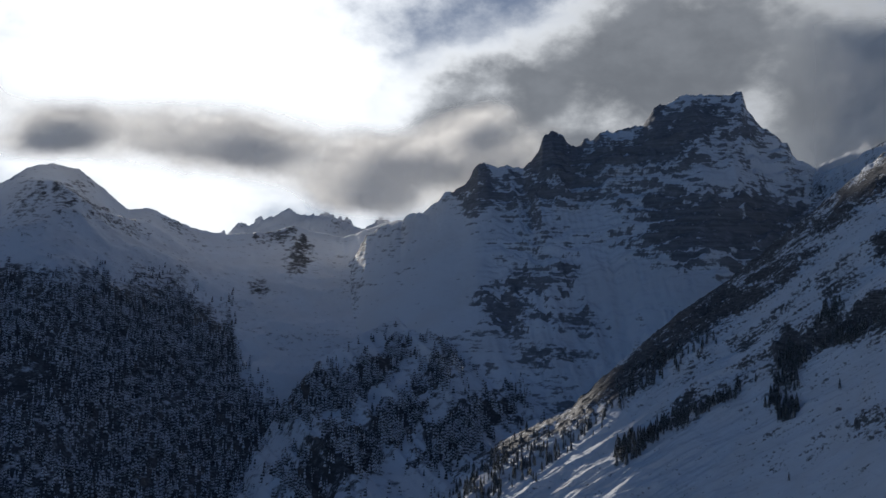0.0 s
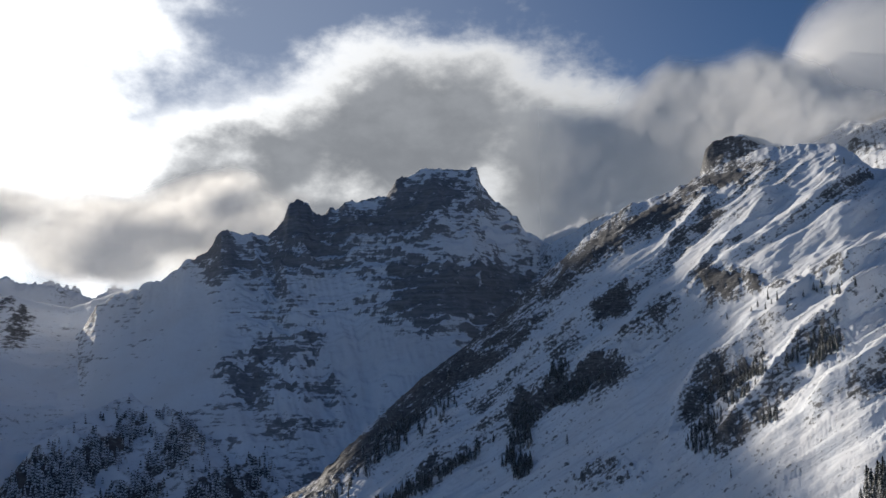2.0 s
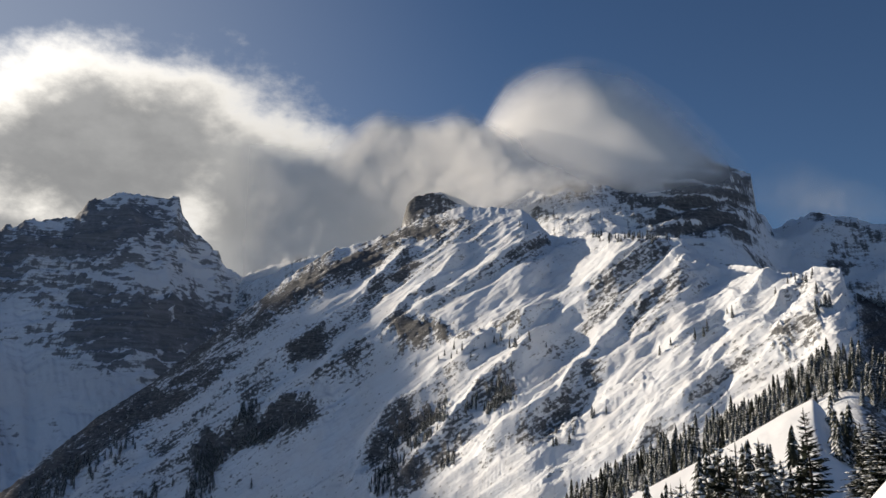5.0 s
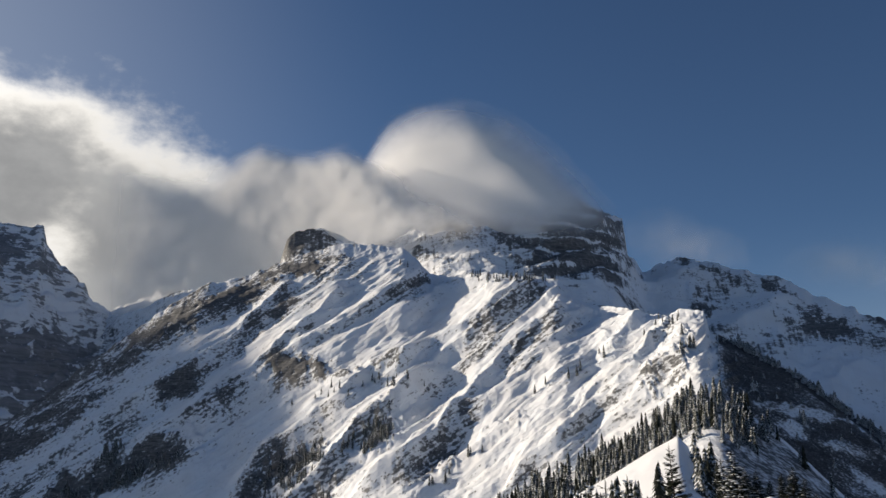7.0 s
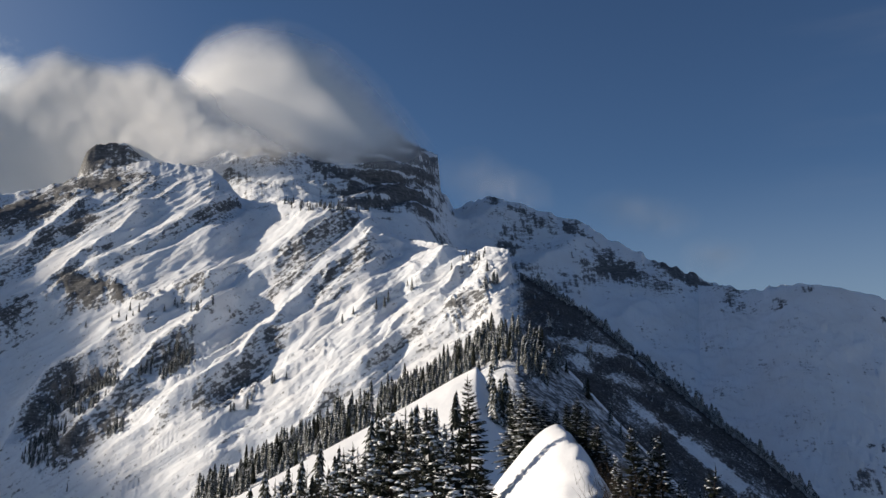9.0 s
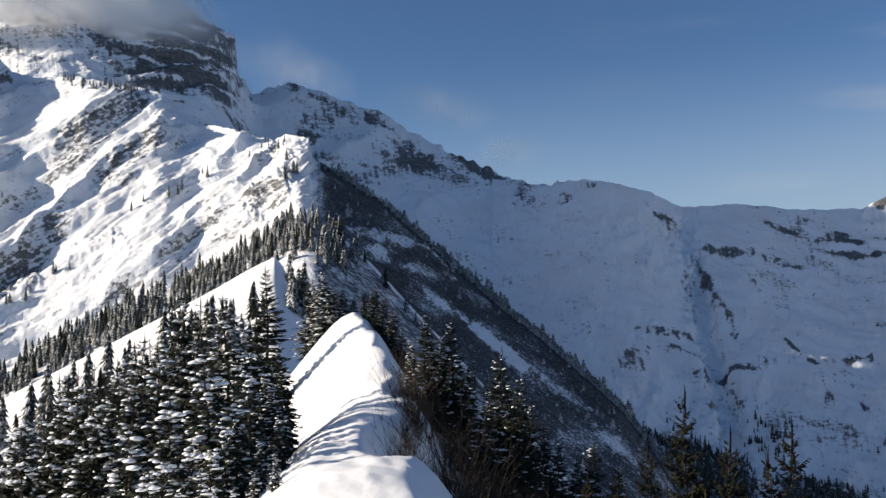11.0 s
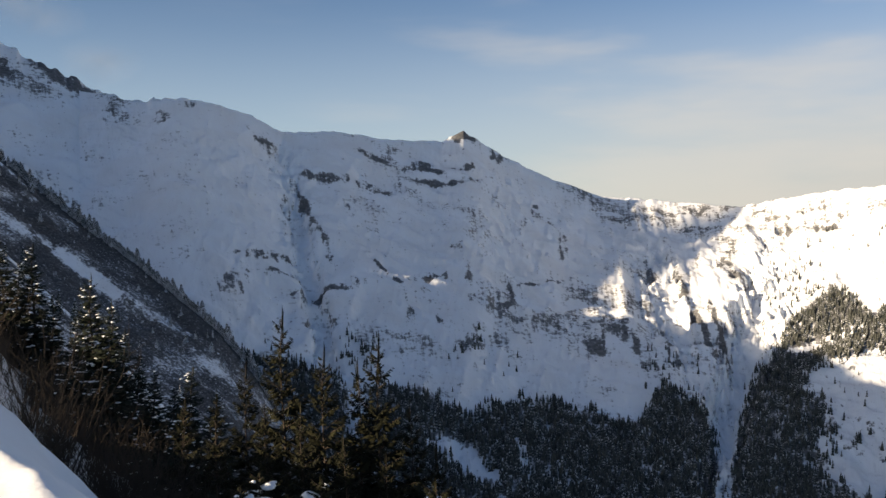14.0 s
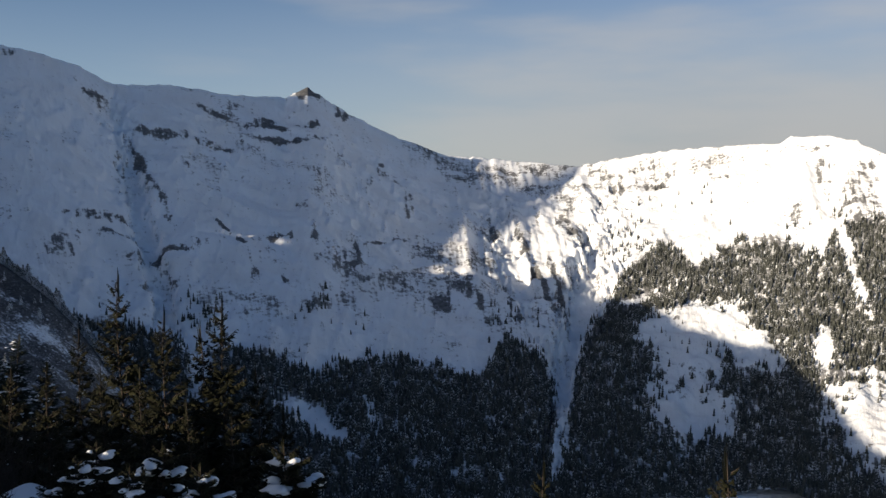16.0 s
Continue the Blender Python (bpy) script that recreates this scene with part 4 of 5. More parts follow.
cap_cloud = cloud("cap_cloud", "smooth domed cap cloud wrapping the summit, sunlit on one side", (17, 47), (9, 30), 2900, 400, [], 21.0, 0.14, 1.4, 0.0, material=MAT_CAP, lean=34.0, swell=0.8,
                  roof=[(18, 12), (20.2, 17.0), (21.4, 20.2), (22.9, 22.5), (24.8, 23.7), (26.6, 24.3), (28.4, 24.4), (31.2, 23.7), (33.6, 22.3), (36.3, 19.7), (38.5, 17.2), (41, 14.6), (46, 12)], base=[(18, 16.0), (34, 15.6), (46, 15.4)], soft=(5.5, 4.0))
wisp_cloud = cloud("wisp_cloud", "thin grey cloud wisp trailing off the summit", (36, 64), (7, 20), 3500, 60,
                   [(43.0, 14.4, 4.6, 2.0, -15), (52.5, 12.4, 4.2, 1.3, -15), (57.5, 9.4, 2.0, 1.2, 0)], 30.0, 0.55, 0.9, 1.0, 0.16)


# ---- forests ----
def cone_tree(tiers, sides, rng, star=0.0, droop=0.25, trunk=True):
    """Points and triangles of a conifer one metre tall, built of ragged skirts over a trunk."""
    pts, tris = [], []
    for k in range(tiers):
        f = k / tiers
        base, top = 0.06 + 0.86 * f, min(1.0, 0.06 + 0.86 * f + 1.55 / (tiers + 0.6))
        rad = 0.19 * (1 - f) ** 0.85 + 0.02
        n = sides * (2 if star else 1)
        o, turn = len(pts), rng.uniform(0, 6.28)
        for i in range(n):
            w = rad * (1 - star if star and i % 2 else 1) * rng.uniform(0.62, 1.2)
            h = base + (0 if star and i % 2 else -droop * rad) + rng.uniform(-0.012, 0.012)
            pts.append((w * math.cos(turn + 6.2832 * i / n), w * math.sin(turn + 6.2832 * i / n), h))
        pts.append((0, 0, top))
        tris += [(o + i, o + (i + 1) % n, o + n) for i in range(n)]
    o = len(pts)
    for i in range(3 if trunk else 0):
        a = 2.094 * i
        pts += [(0.013 * math.cos(a), 0.013 * math.sin(a), -0.08), (0.008 * math.cos(a), 0.008 * math.sin(a), 0.5)]
    for i in range(3 if trunk else 0):
        j = (i + 1) % 3
        tris += [(o + 2 * i, o + 2 * j, o + 2 * j + 1), (o + 2 * i, o + 2 * j + 1, o + 2 * i + 1)]
    return np.array(pts), np.array(tris)


def forest(name, places, heights, kinds, material, rng, spread=(0.8, 1.25)):
    """One joined mesh of many conifers."""
    allp, allt, o = [], [], 0
    pick = rng.randint(0, len(kinds), len(places))
    for k, (p, t) in enumerate(kinds):
        q, h = places[pick == k], heights[pick == k]
        if not len(q):
            continue
        turn, wide = rng.uniform(0, 6.28, len(q)), rng.uniform(*spread, len(q)) * h
        c, s = np.cos(turn)[:, None] * wide[:, None], np.sin(turn)[:, None] * wide[:, None]
        v = np.stack([p[None, :, 0] * c - p[None, :, 1] * s, p[None, :, 0] * s + p[None, :, 1] * c, p[None, :, 2] * h[:, None]], -1) + q[:, None, :]
        allp.append(v.reshape(-1, 3))
        allt.append((t[None] + (np.arange(len(q)) * len(p))[:, None, None]).reshape(-1, 3) + o)
        o += v.shape[0] * v.shape[1]
    P, T = np.concatenate(allp), np.concatenate(allt)
    me = bpy.data.meshes.new(name)
    me.vertices.add(len(P))
    me.vertices.foreach_set("co", P.astype(np.float32).ravel())
    me.loops.add(T.size)
    me.loops.foreach_set("vertex_index", T.astype(np.int32).ravel())
    me.polygons.add(len(T))
    me.polygons.foreach_set("loop_start", np.arange(0, T.size, 3, dtype=np.int32))
    me.update(calc_edges=True)
    me.materials.append(material)
    return new(name, me)


def scatter(S, mask, n, rng):
    """Random places on a mountain sheet, where mask is high, evenly over the ground."""
    P = S["P"]
    du, dv = np.gradient(P[..., :2], axis=0), np.gradient(P[..., :2], axis=1)
    area = np.abs(du[..., 0] * dv[..., 1] - du[..., 1] * dv[..., 0])
    w = (area * np.clip(mask, 0, 1))[:-1, :-1].ravel()
    i = rng.choice(len(w), n, p=w / w.sum())
    c, r = np.divmod(i, P.shape[1] - 1)
    u, t = rng.uniform(size=(2, n, 1))
    return (P[c, r] * (1 - u) + P[c + 1, r] * u) * (1 - t) + (P[c, r + 1] * (1 - u) + P[c + 1, r + 1] * u) * t


rng = np.random.RandomState(7)
FAR_KINDS = [cone_tree(3, 5, rng, trunk=False) for _ in range(4)]
MID_KINDS = [cone_tree(10, 6, rng, star=0.5, droop=0.7) for _ in range(6)]

A, E = WALL["A"], WALL["E"]
line = curve_of(FOREST_EAST)(A)
m = sstep(E + 0.8 * fbm(A * 1.3, E * 1.3), line + 0.2, line - 0.5) * (1 - np.clip(patches(A, E, CLEARINGS) * 1.2, 0, 1))
m = m + 0.003 * sstep(E, line + 5, line) + patches(A, E, [(92.6, -9.6, 1.0, 1.4, -25, .10), (80.6, -8.4, 1.6, .6, 38, .12), (104, -1.5, 3, 1, 0, .02), (100.5, -4.2, 2.0, 1.4, 20, .12), (73, -9, 1.5, 1.5, 10, .15), (113.2, -1.5, 1.0, 1.5, 10, .06), (106.0, -11, 3, 1, 20, .02)])
at = scatter(WALL, m, 36000, rng)
east = forest("spruce_forest", at, rng.uniform(9, 20, len(at)), FAR_KINDS, MAT_FIR_FAR, rng)
tagged(east, "dense dark spruce forest with snow on the branches", "forest", kind="stuff")

A, E = WEST["A"], WEST["E"]
line = curve_of(FOREST_WEST)(A)
m = sstep(E + 1.2 * fbm(A * 0.9, E * 0.9), line + 0.8, line - 2.6) * (0.45 + 0.55 * sstep(fbm(A * 1.1, E * 0.8), -0.35, 0.1))
m = m * (1 - patches(A, E, [(-42.5, -4.6, 3.0, 1.2, 0, .8), (-36, -4.0, 1.0, 1.0, 0, .5)]))
at = scatter(WEST, m, 14000, rng)
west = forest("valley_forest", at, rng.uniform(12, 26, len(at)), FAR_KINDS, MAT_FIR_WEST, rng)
tagged(west, "dark shaded conifer forest on the far valley side", "forest", kind="stuff")

A, E = SPUR["A"], SPUR["E"]
m = np.clip(patches(A, E, SPUR_WOOD), 0, 1) * sstep(fbm(A * 1.5 + E, E * 0.4), -0.3, 0.2) + 0.015
at = scatter(SPUR, m, 2900, rng)
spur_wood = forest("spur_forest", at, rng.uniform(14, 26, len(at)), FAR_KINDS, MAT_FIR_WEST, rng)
tagged(spur_wood, "strips of dark conifers on a shaded snowy spur", "forest", kind="stuff")

# scattered trees on the ribs of the near mountain
A, E = SLOPE["A"], SLOPE["E"]
TREES_WEST = [(-10, -8.0, 5.0, .7, 34, .08), (4.5, -1.6, 1.0, .6, 34, 1.), (7.4, -.2, 1.0, .35, 24, 1.), (9.4, .7, .9, .3, 24, .8), (6.4, 1.0, .6, .4, 30, .6), (3.9, -4.4, .8, .8, 50, .8), (-2.5, -5.9, 1.8, .4, 30, .8), (-5.0, -7.4, 1.6, .6, 32, .6), (0.6, -4.2, 2.0, .3, 32, .35), (-14, -9.6, 4, 1.0, 34, .12), (-1.6, -1.6, 2.4, 1.0, 40, .05)]
TREES_EAST = [(21.8, 2.6, 2.0, .35, 38, 1.), (17.0, .4, 2.0, .5, 40, .4), (16.4, -2.4, 1.4, 1.2, 40, .2), (27.2, -.2, 1.0, .3, 20, .8), (29.2, 1.5, .8, .2, 25, .4), (31.5, 12.7, 4.2, .3, -4, .06), (41.5, 9.6, 1.6, .4, -8, .06), (42.8, 8.0, .7, 1.0, 0, .10), (37, 7.2, 4, .5, 26, .05), (22, 5.6, 6, .5, 10, .04)]
TREES_RIBS = [(4.1, -2.8, .7, 1.4, -8, .5), (7.4, -.2, 1.8, .35, 26, .6), (-.8, -4.9, 2.6, .35, 30, .5), (18.2, .5, 2.0, .5, 46, .4), (15.4, -2.9, 1.2, .9, 52, .6), (19.4, -1.6, .8, .4, 34, 1.), (22.9, 2.4, 1.4, .35, 38, 1.),
              (6.8, 1.2, 1.0, .35, 40, .6), (-4.4, -3.2, 2.8, .8, 40, .12)]
m = np.clip(patches(A, E, TREES_WEST + TREES_EAST + TREES_RIBS), 0, 1) + 0.0003 * (A < 44)
at = scatter(SLOPE, m, 1500, rng)
slope_trees = forest("slope_conifers", at, rng.uniform(9, 18, len(at)) * (1 + 0.35 * (at[:, 0] < 250)), MID_KINDS, MAT_FIR_MID, rng)
tagged(slope_trees, "small dark conifers scattered along snowy ribs", "trees", kind="stuff")

A = FLANK["A"]
m = sstep(FLANK["V"], .965, .985) * (0.3 + 0.7 * sstep(fbm(A * 2, A * 0 + 2.2), -.2, .3)) * sstep(A, 44.6, 46) + 0.003
m = m * (0.25 + 0.75 * sstep(fbm(A * 0.9, A * 0 + 7.1, octaves=2), -.2, .2))
m = m + 0.8 * sstep(FLANK["V"], .975, .99) * sstep(A, 51, 54)
at = scatter(FLANK, m, 1700, rng)
flank_trees = forest("flank_conifers", at, rng.uniform(1.9, 3.2, len(at)) ** 2 * (1 + 0.8 * (rng.uniform(size=len(at)) > .94)), MID_KINDS, MAT_FIR_MID, rng, (1.2, 2.2))
tagged(flank_trees, "row of small dark conifers along a shaded crest", "trees", kind="stuff")

# woods on the knob ridge
A, E = KNOB["A"], KNOB["E"]
V = KNOB["V"]
m = sstep(V, .60, .78) * sstep(A, 23.6, 24.6) * sstep(A, 44.0, 43.4) * 0.9 + sstep(V, .6, .72) * sstep(V, .985, .95) * sstep(A, 43.4, 44.2) * sstep(A, 47.0, 46.0) + 0.10 * sstep(A, 46, 47) * sstep(V, .8, .9) * sstep(V, .98, .95)
KNOB_AT = scatter(KNOB, m * (1 - patches(A, E, [(43.4, 4.9, .5, .4, 0, 1.)])) * (0.45 + 0.55 * sstep(fbm(A * 1.1, E * 0.9, octaves=3), -.3, .3)), 760, rng)

A, V = SHOULDER["A"], SHOULDER["V"]
m = sstep(A, 42.2, 42.8) * sstep(A, 46.4, 45.6) * sstep(V, .5, .7) * 1.0 + sstep(A, 24, 27) * sstep(A, 42, 40.5) * sstep(V, .72, .55)
SHOULDER_AT = scatter(SHOULDER, m, 150, rng)


# ---- near trees ----
def mesh_of(name, verts, faces, material, smooth=False):
    me = bpy.data.meshes.new(name)
    me.from_pydata(verts, [], faces)
    if smooth:
        me.polygons.foreach_set("use_smooth", np.full(len(me.polygons), True))
    me.materials.append(material)
    me.update()
    return me


def part(name, me, parent, label=""):
    """Links a mesh as one part of a thing."""
    ob = new(name, me)
    ob.parent = parent
    return tagged(ob, label)


def bark_material(name, dark, light):
    m = Nodes(name)
    c = m.coord()
    n = m.noise(m.scaled(c, (9, 9, 2)), 2.0, 5, 0.6)
    m.bump(n, 0.5, 0.03)
    return m.finish(m.mix(n, dark, light), 0.9, 0.15)


MAT_BARK = bark_material("spruce_bark", (0.022, 0.017, 0.013), (0.075, 0.060, 0.048))
MAT_TWIG = bark_material("bare_twigs", (0.020, 0.016, 0.013), (0.070, 0.054, 0.042))
MAT_NEAR = needle_material("snow_laden_needles", (0.010, 0.014, 0.010), (0.030, 0.035, 0.021), 0.09)
# darker copy for spruces beyond the crest, their shade put into the needles
MAT_DARK = needle_material("shaded_spruce_needles", (0.008, 0.012, 0.009), (0.026, 0.032, 0.020), 0.0)
# green needles taken almost to black, with the slope's shade painted in
MAT_GREEN = needle_material("shade_dark_green_needles", (0.004, 0.005, 0.0025), (0.019, 0.019, 0.008), -0.30)
MAT_LUMP = snow_material()


def tube(verts, faces, path, radii, sides=5):
    """Adds a tapered tube along a path to the lists."""
    o = len(verts)
    for (x, y, z), r in zip(path, radii):
        for i in range(sides):
            a = 6.2832 * i / sides
            verts.append((x + r * math.cos(a), y + r * math.sin(a), z))
    for k in range(len(path) - 1):
        for i in range(sides):
            j = (i + 1) % sides
            faces.append((o + k * sides + i, o + k * sides + j, o + (k + 1) * sides + j, o + (k + 1) * sides + i))


def rod(verts, faces, a, b, ra, rb):
    """Adds a thin three-sided rod between two points."""
    a, b = Vector(a), Vector(b)
    d = (b - a).normalized()
    u = d.orthogonal().normalized()
    w = d.cross(u)
    o = len(verts)
    for p, r in ((a, ra), (b, rb)):
        for i in range(3):
            t = 2.0944 * i
            verts.append(tuple(p + r * (math.cos(t) * u + math.sin(t) * w)))
    for i in range(3):
        j = (i + 1) % 3
        faces.append((o + i, o + j, o + 3 + j, o + 3 + i))


def lump(verts, faces, at, size, rng):
    """Adds a rounded, uneven clod of snow."""
    o = len(verts)
    sx, sy, sz = size * rng.uniform(0.7, 1.4), size * rng.uniform(0.7, 1.4), size * rng.uniform(0.4, 0.65)
    for k, (f, h) in enumerate(((0.85, -0.3), (1.0, 0.1), (0.66, 0.65))):
        for i in range(6):
            a = 1.0472 * i + 0.3 * k
            w = f * rng.uniform(0.8, 1.2)
            verts.append((at[0] + sx * w * math.cos(a), at[1] + sy * w * math.sin(a), at[2] + sz * h))
    verts += [(at[0], at[1], at[2] - sz * 0.45), (at[0], at[1], at[2] + sz)]
    for k in range(2):
        for i in range(6):
            j = (i + 1) % 6
            faces.append((o + 6 * k + i, o + 6 * k + j, o + 6 * k + 6 + j, o + 6 * k + 6 + i))
    for i in range(6):
        j = (i + 1) % 6
        faces += [(o + 18, o + j, o + i), (o + 12 + i, o + 12 + j, o + 19)]


def spruce(label, height, spread, whorls, per, twigs, snow, needles, seed, bare=0.0, up=0.15, droop=0.55, clod=0.16, fat=(0.24, 0.40), girth=0.014, taper=0.75):
    """A spruce with a trunk, drooping branches full of needle sprays, and clods of snow. snow: share of branches laden."""
    rng = random.Random(seed)
    tv, tf, cv, cf, sv, sf = [], [], [], [], [], []
    sway = [(0.02 * height * math.sin(k * 0.7 + seed) * k / 10, 0.02 * height * math.cos(k * 0.9) * k / 10, height * k / 8) for k in range(9)]
    tube(tv, tf, sway, [height * girth * (1 - k / 8.3) + 0.004 for k in range(9)], 6)
    for w in range(whorls):
        f = (w + 0.5 * rng.random()) / whorls
        z = height * (0.05 + 0.93 * f)
        k = min(7, int(f * 8))
        cx, cy = sway[k][0], sway[k][1]
        reach = spread * (1 - f) ** taper * (0.6 + 0.4 * min(1, f * 6)) + 0.05 * height * 0.3
        for b in range(per):
            z = height * (0.05 + 0.93 * min(1.0, f + rng.uniform(-0.7, 0.7) / whorls))
            phi = 6.2832 * (b / per) + w * 2.4 + rng.uniform(-0.35, 0.35)
            L = reach * rng.uniform(0.65, 1.15)
            if bare and rng.random() < bare * (0.5 + f):
                L *= 0.6
            dx, dy = math.cos(phi), math.sin(phi)
            lift = up + 0.5 * f

            def at(t):
                return (cx + dx * L * t, cy + dy * L * t, z + L * (lift * t - droop * (1 - 0.75 * f) * t * t + 0.12 * t ** 4))

            rod(tv, tf, at(0), at(0.55), 0.010 * L + 0.006, 0.006 * L + 0.003)
            rod(tv, tf, at(0.55), at(1.0), 0.006 * L + 0.003, 0.002)
            n = max(4, int(twigs * (0.5 + 0.5 * L / spread)))
            for i in range(n):
                t = 0.16 + 0.84 * (i + rng.random()) / n
                p = at(min(t, 1))
                for side in (-1, 1):
                    if rng.random() < 0.12 + bare * 0.6:
                        continue
                    ln = (0.42 * L * (1.08 - t) + 0.12 * min(L, 1.0)) * rng.uniform(0.7, 1.25)
                    ang = phi + side * rng.uniform(0.5, 1.15)
                    q = (p[0] + math.cos(ang) * ln, p[1] + math.sin(ang) * ln, p[2] - ln * rng.uniform(0.05, 0.55) + 0.1 * ln * f)
                    wd = ln * rng.uniform(*fat) + 0.012
                    mx, my, mz = (p[0] + 0.45 * (q[0] - p[0]), p[1] + 0.45 * (q[1] - p[1]), p[2] + 0.45 * (q[2] - p[2]))
                    nx, ny = -math.sin(ang) * wd, math.cos(ang) * wd
                    o = len(cv)
                    cv.extend([p, (mx + nx, my + ny, mz - 0.45 * wd), q, (mx - nx, my - ny, mz - 0.45 * wd), (mx, my, mz + 0.25 * wd)])
                    cf.extend([(o, o + 1, o + 4), (o + 1, o + 2, o + 4), (o + 2, o + 3, o + 4), (o + 3, o, o + 4)])
            if rng.random() < snow:
                for _ in range(rng.choice((1, 2, 2, 3))):
                    t = rng.uniform(0.35, 1.0)
                    p = at(t)
                    j = 0.14 * L
                    lump(sv, sf, (p[0] + rng.uniform(-j, j), p[1] + rng.uniform(-j, j), p[2] + 0.02), clod * rng.uniform(0.5, 1.2) * (0.5 + 0.5 * L / spread), rng)
    for i in range(3):
        rod(cv, cf, (sway[8][0], sway[8][1], height * (0.97 - 0.02 * i)), (sway[8][0] + 0.03 * i, sway[8][1], height * (1.02 - 0.01 * i)), 0.016, 0.005)
    top = new("spruce")
    part("trunk", mesh_of("trunk", tv, tf, MAT_BARK, True), top)
    part("crown", mesh_of("crown", cv, cf, needles), top)
    if sv:
        part("snow_load", mesh_of("snow_load", sv, sf, MAT_LUMP, True), top, "clods of snow on the branches")["kind"] = "stuff"
    return tagged(top, label, "tree")


def polar(az, r):
    x, y = r * math.sin(radians(az)), r * math.cos(radians(az))
    return x, y, float(ridge_height(np.array([x]), np.array([y]))[0])


def reach(r, el, z):
    """Height of a tree that stands at z, r metres off, with its tip at the height angle el."""
    return r * math.tan(radians(el)) - z + 0.15


def plant(kind, az, r, scale, turn, sink=0.15, tall=1.0):
    x, y, z = polar(az, r)
    ob = copy_thing(kind, pose(x, y, z - sink, 0, 0, turn))
    ob.scale = (scale, scale, scale * tall)
    return ob


LADEN = [spruce("tall spruce with heavy snow on dark drooping branches", 9.0, 1.5, 30, 7, 9, 0.45, MAT_NEAR, 11 + k, clod=0.17, droop=0.75) for k in range(3)]
DUSTED = [spruce("dark narrow spruce with patches of snow", 9.0, 1.45, 32, 7, 9, 0.22, MAT_DARK, 31 + k, clod=0.11, droop=0.75) for k in range(3)]
WOOD = [spruce("slender spruce with snow-dusted branches in a dense wood", 9.0, 1.35, 22, 6, 6, 0.22, MAT_NEAR, 131 + k, clod=0.13, droop=0.8) for k in range(3)]
HEAVY = [spruce("snow-laden spruce with large clods of snow on every branch", 9.0, 1.7, 22, 6, 12, 0.34, MAT_NEAR, 231 + k, bare=0.1, clod=0.30, droop=0.85) for k in range(2)]
for k, ob in enumerate(LADEN + DUSTED + WOOD + HEAVY):
    tagged(ob, group="spruces along the snow ridge")
first = [(38.9, 27, -0.1), (40.2, 29, -1.6), (36.6, 30, 0.1), (51.8, 38, -1.2), (56.8, 33, -3.7), (53.5, 38, -1.6), (37.6, 34, -0.3), (33.5, 60, -2.9), (31.0, 70, -4.4), (40.3, 24, -4.6), (37.8, 22, -3.4)]
for ob, (az, r, el) in zip(LADEN + DUSTED + WOOD + HEAVY, first):
    x, y, z = polar(az, r)
    sc = reach(r, el, z) / 9.0
    ob.location, ob.scale = (x, y, z - 0.15), (min(1.15 * sc, 1.2), min(1.15 * sc, 1.2), sc)
rng2 = random.Random(5)
# woods on the sunny side of the crest, thinning out towards the shoulder
shoulder_el = curve_of(SHOULDER_LINE)
for i in range(120):
    az = rng2.uniform(26.5, 41.6)
    r = rng2.uniform(30, 105)
    el = float(shoulder_el(az)) - rng2.choice((0.2, 0.9, 1.6, 2.4, 3.4, 4.6)) + rng2.uniform(-0.4, 0.4)
    x, y, z = polar(az, r)
    h = reach(r, el, z)
    if r * math.sin(radians(47 - az)) < (4.5 if r < 28 else 9.5) or not 3.2 < h < 16:
        continue
    wide = min(1.2, max(0.55, h / 9.0 * 1.1))
    plant(WOOD[rng2.randrange(3)] if r > 45 else LADEN[rng2.randrange(3)], az, r, wide, rng2.uniform(0, 360), 0.2, h / 9.0 / wide)
# single spruces: bearing, distance, height angle of the tip, kind
SUNNY_NEAR = [(42.3, 31, -3.2, 3), (41.4, 26, -5.0, 1), (39.6, 22, -6.5, 0), (37.2, 23, -4.5, 2), (41.0, 20, -9.0, 2), (38.0, 18, -9.5, 1), (35.4, 21, -6.0, 0), (40.6, 17.5, -11.0, 1), (36.8, 17, -9.0, 0),
              (33.5, 24, -5.0, 2), (42.2, 23, -7.6, 0), (41.9, 27, -4.4, 2), (38.8, 20, -7.8, 2), (39.4, 16, -12.0, 0), (37.4, 15, -11.0, 1), (35.0, 17, -9.5, 2), (39.8, 13, -13.2, 2)]
SUNNY_FAR = [(38.2, 12.5, -12.6, 0), (36.2, 12, -12.0, 1), (34.2, 13.5, -10.5, 0), (41.2, 15, -12.8, 1), (37.0, 10.5, -14.5, 2), (42.0, 18.5, -10.0, 1), (33.0, 20, -8.0, 1), (34.6, 27, -3.0, 0), (31.0, 30, -6.5, 1),
             (34.0, 34, -2.6, 2), (41.4, 52, 1.8, 4), (41.8, 25, -5.6, 1), (42.4, 28, -4.8, 4), (40.0, 25, -4.2, 2), (29.0, 40, -6.0, 0), (32.4, 44, -4.0, 1), (41.0, 30, -2.8, 3)]
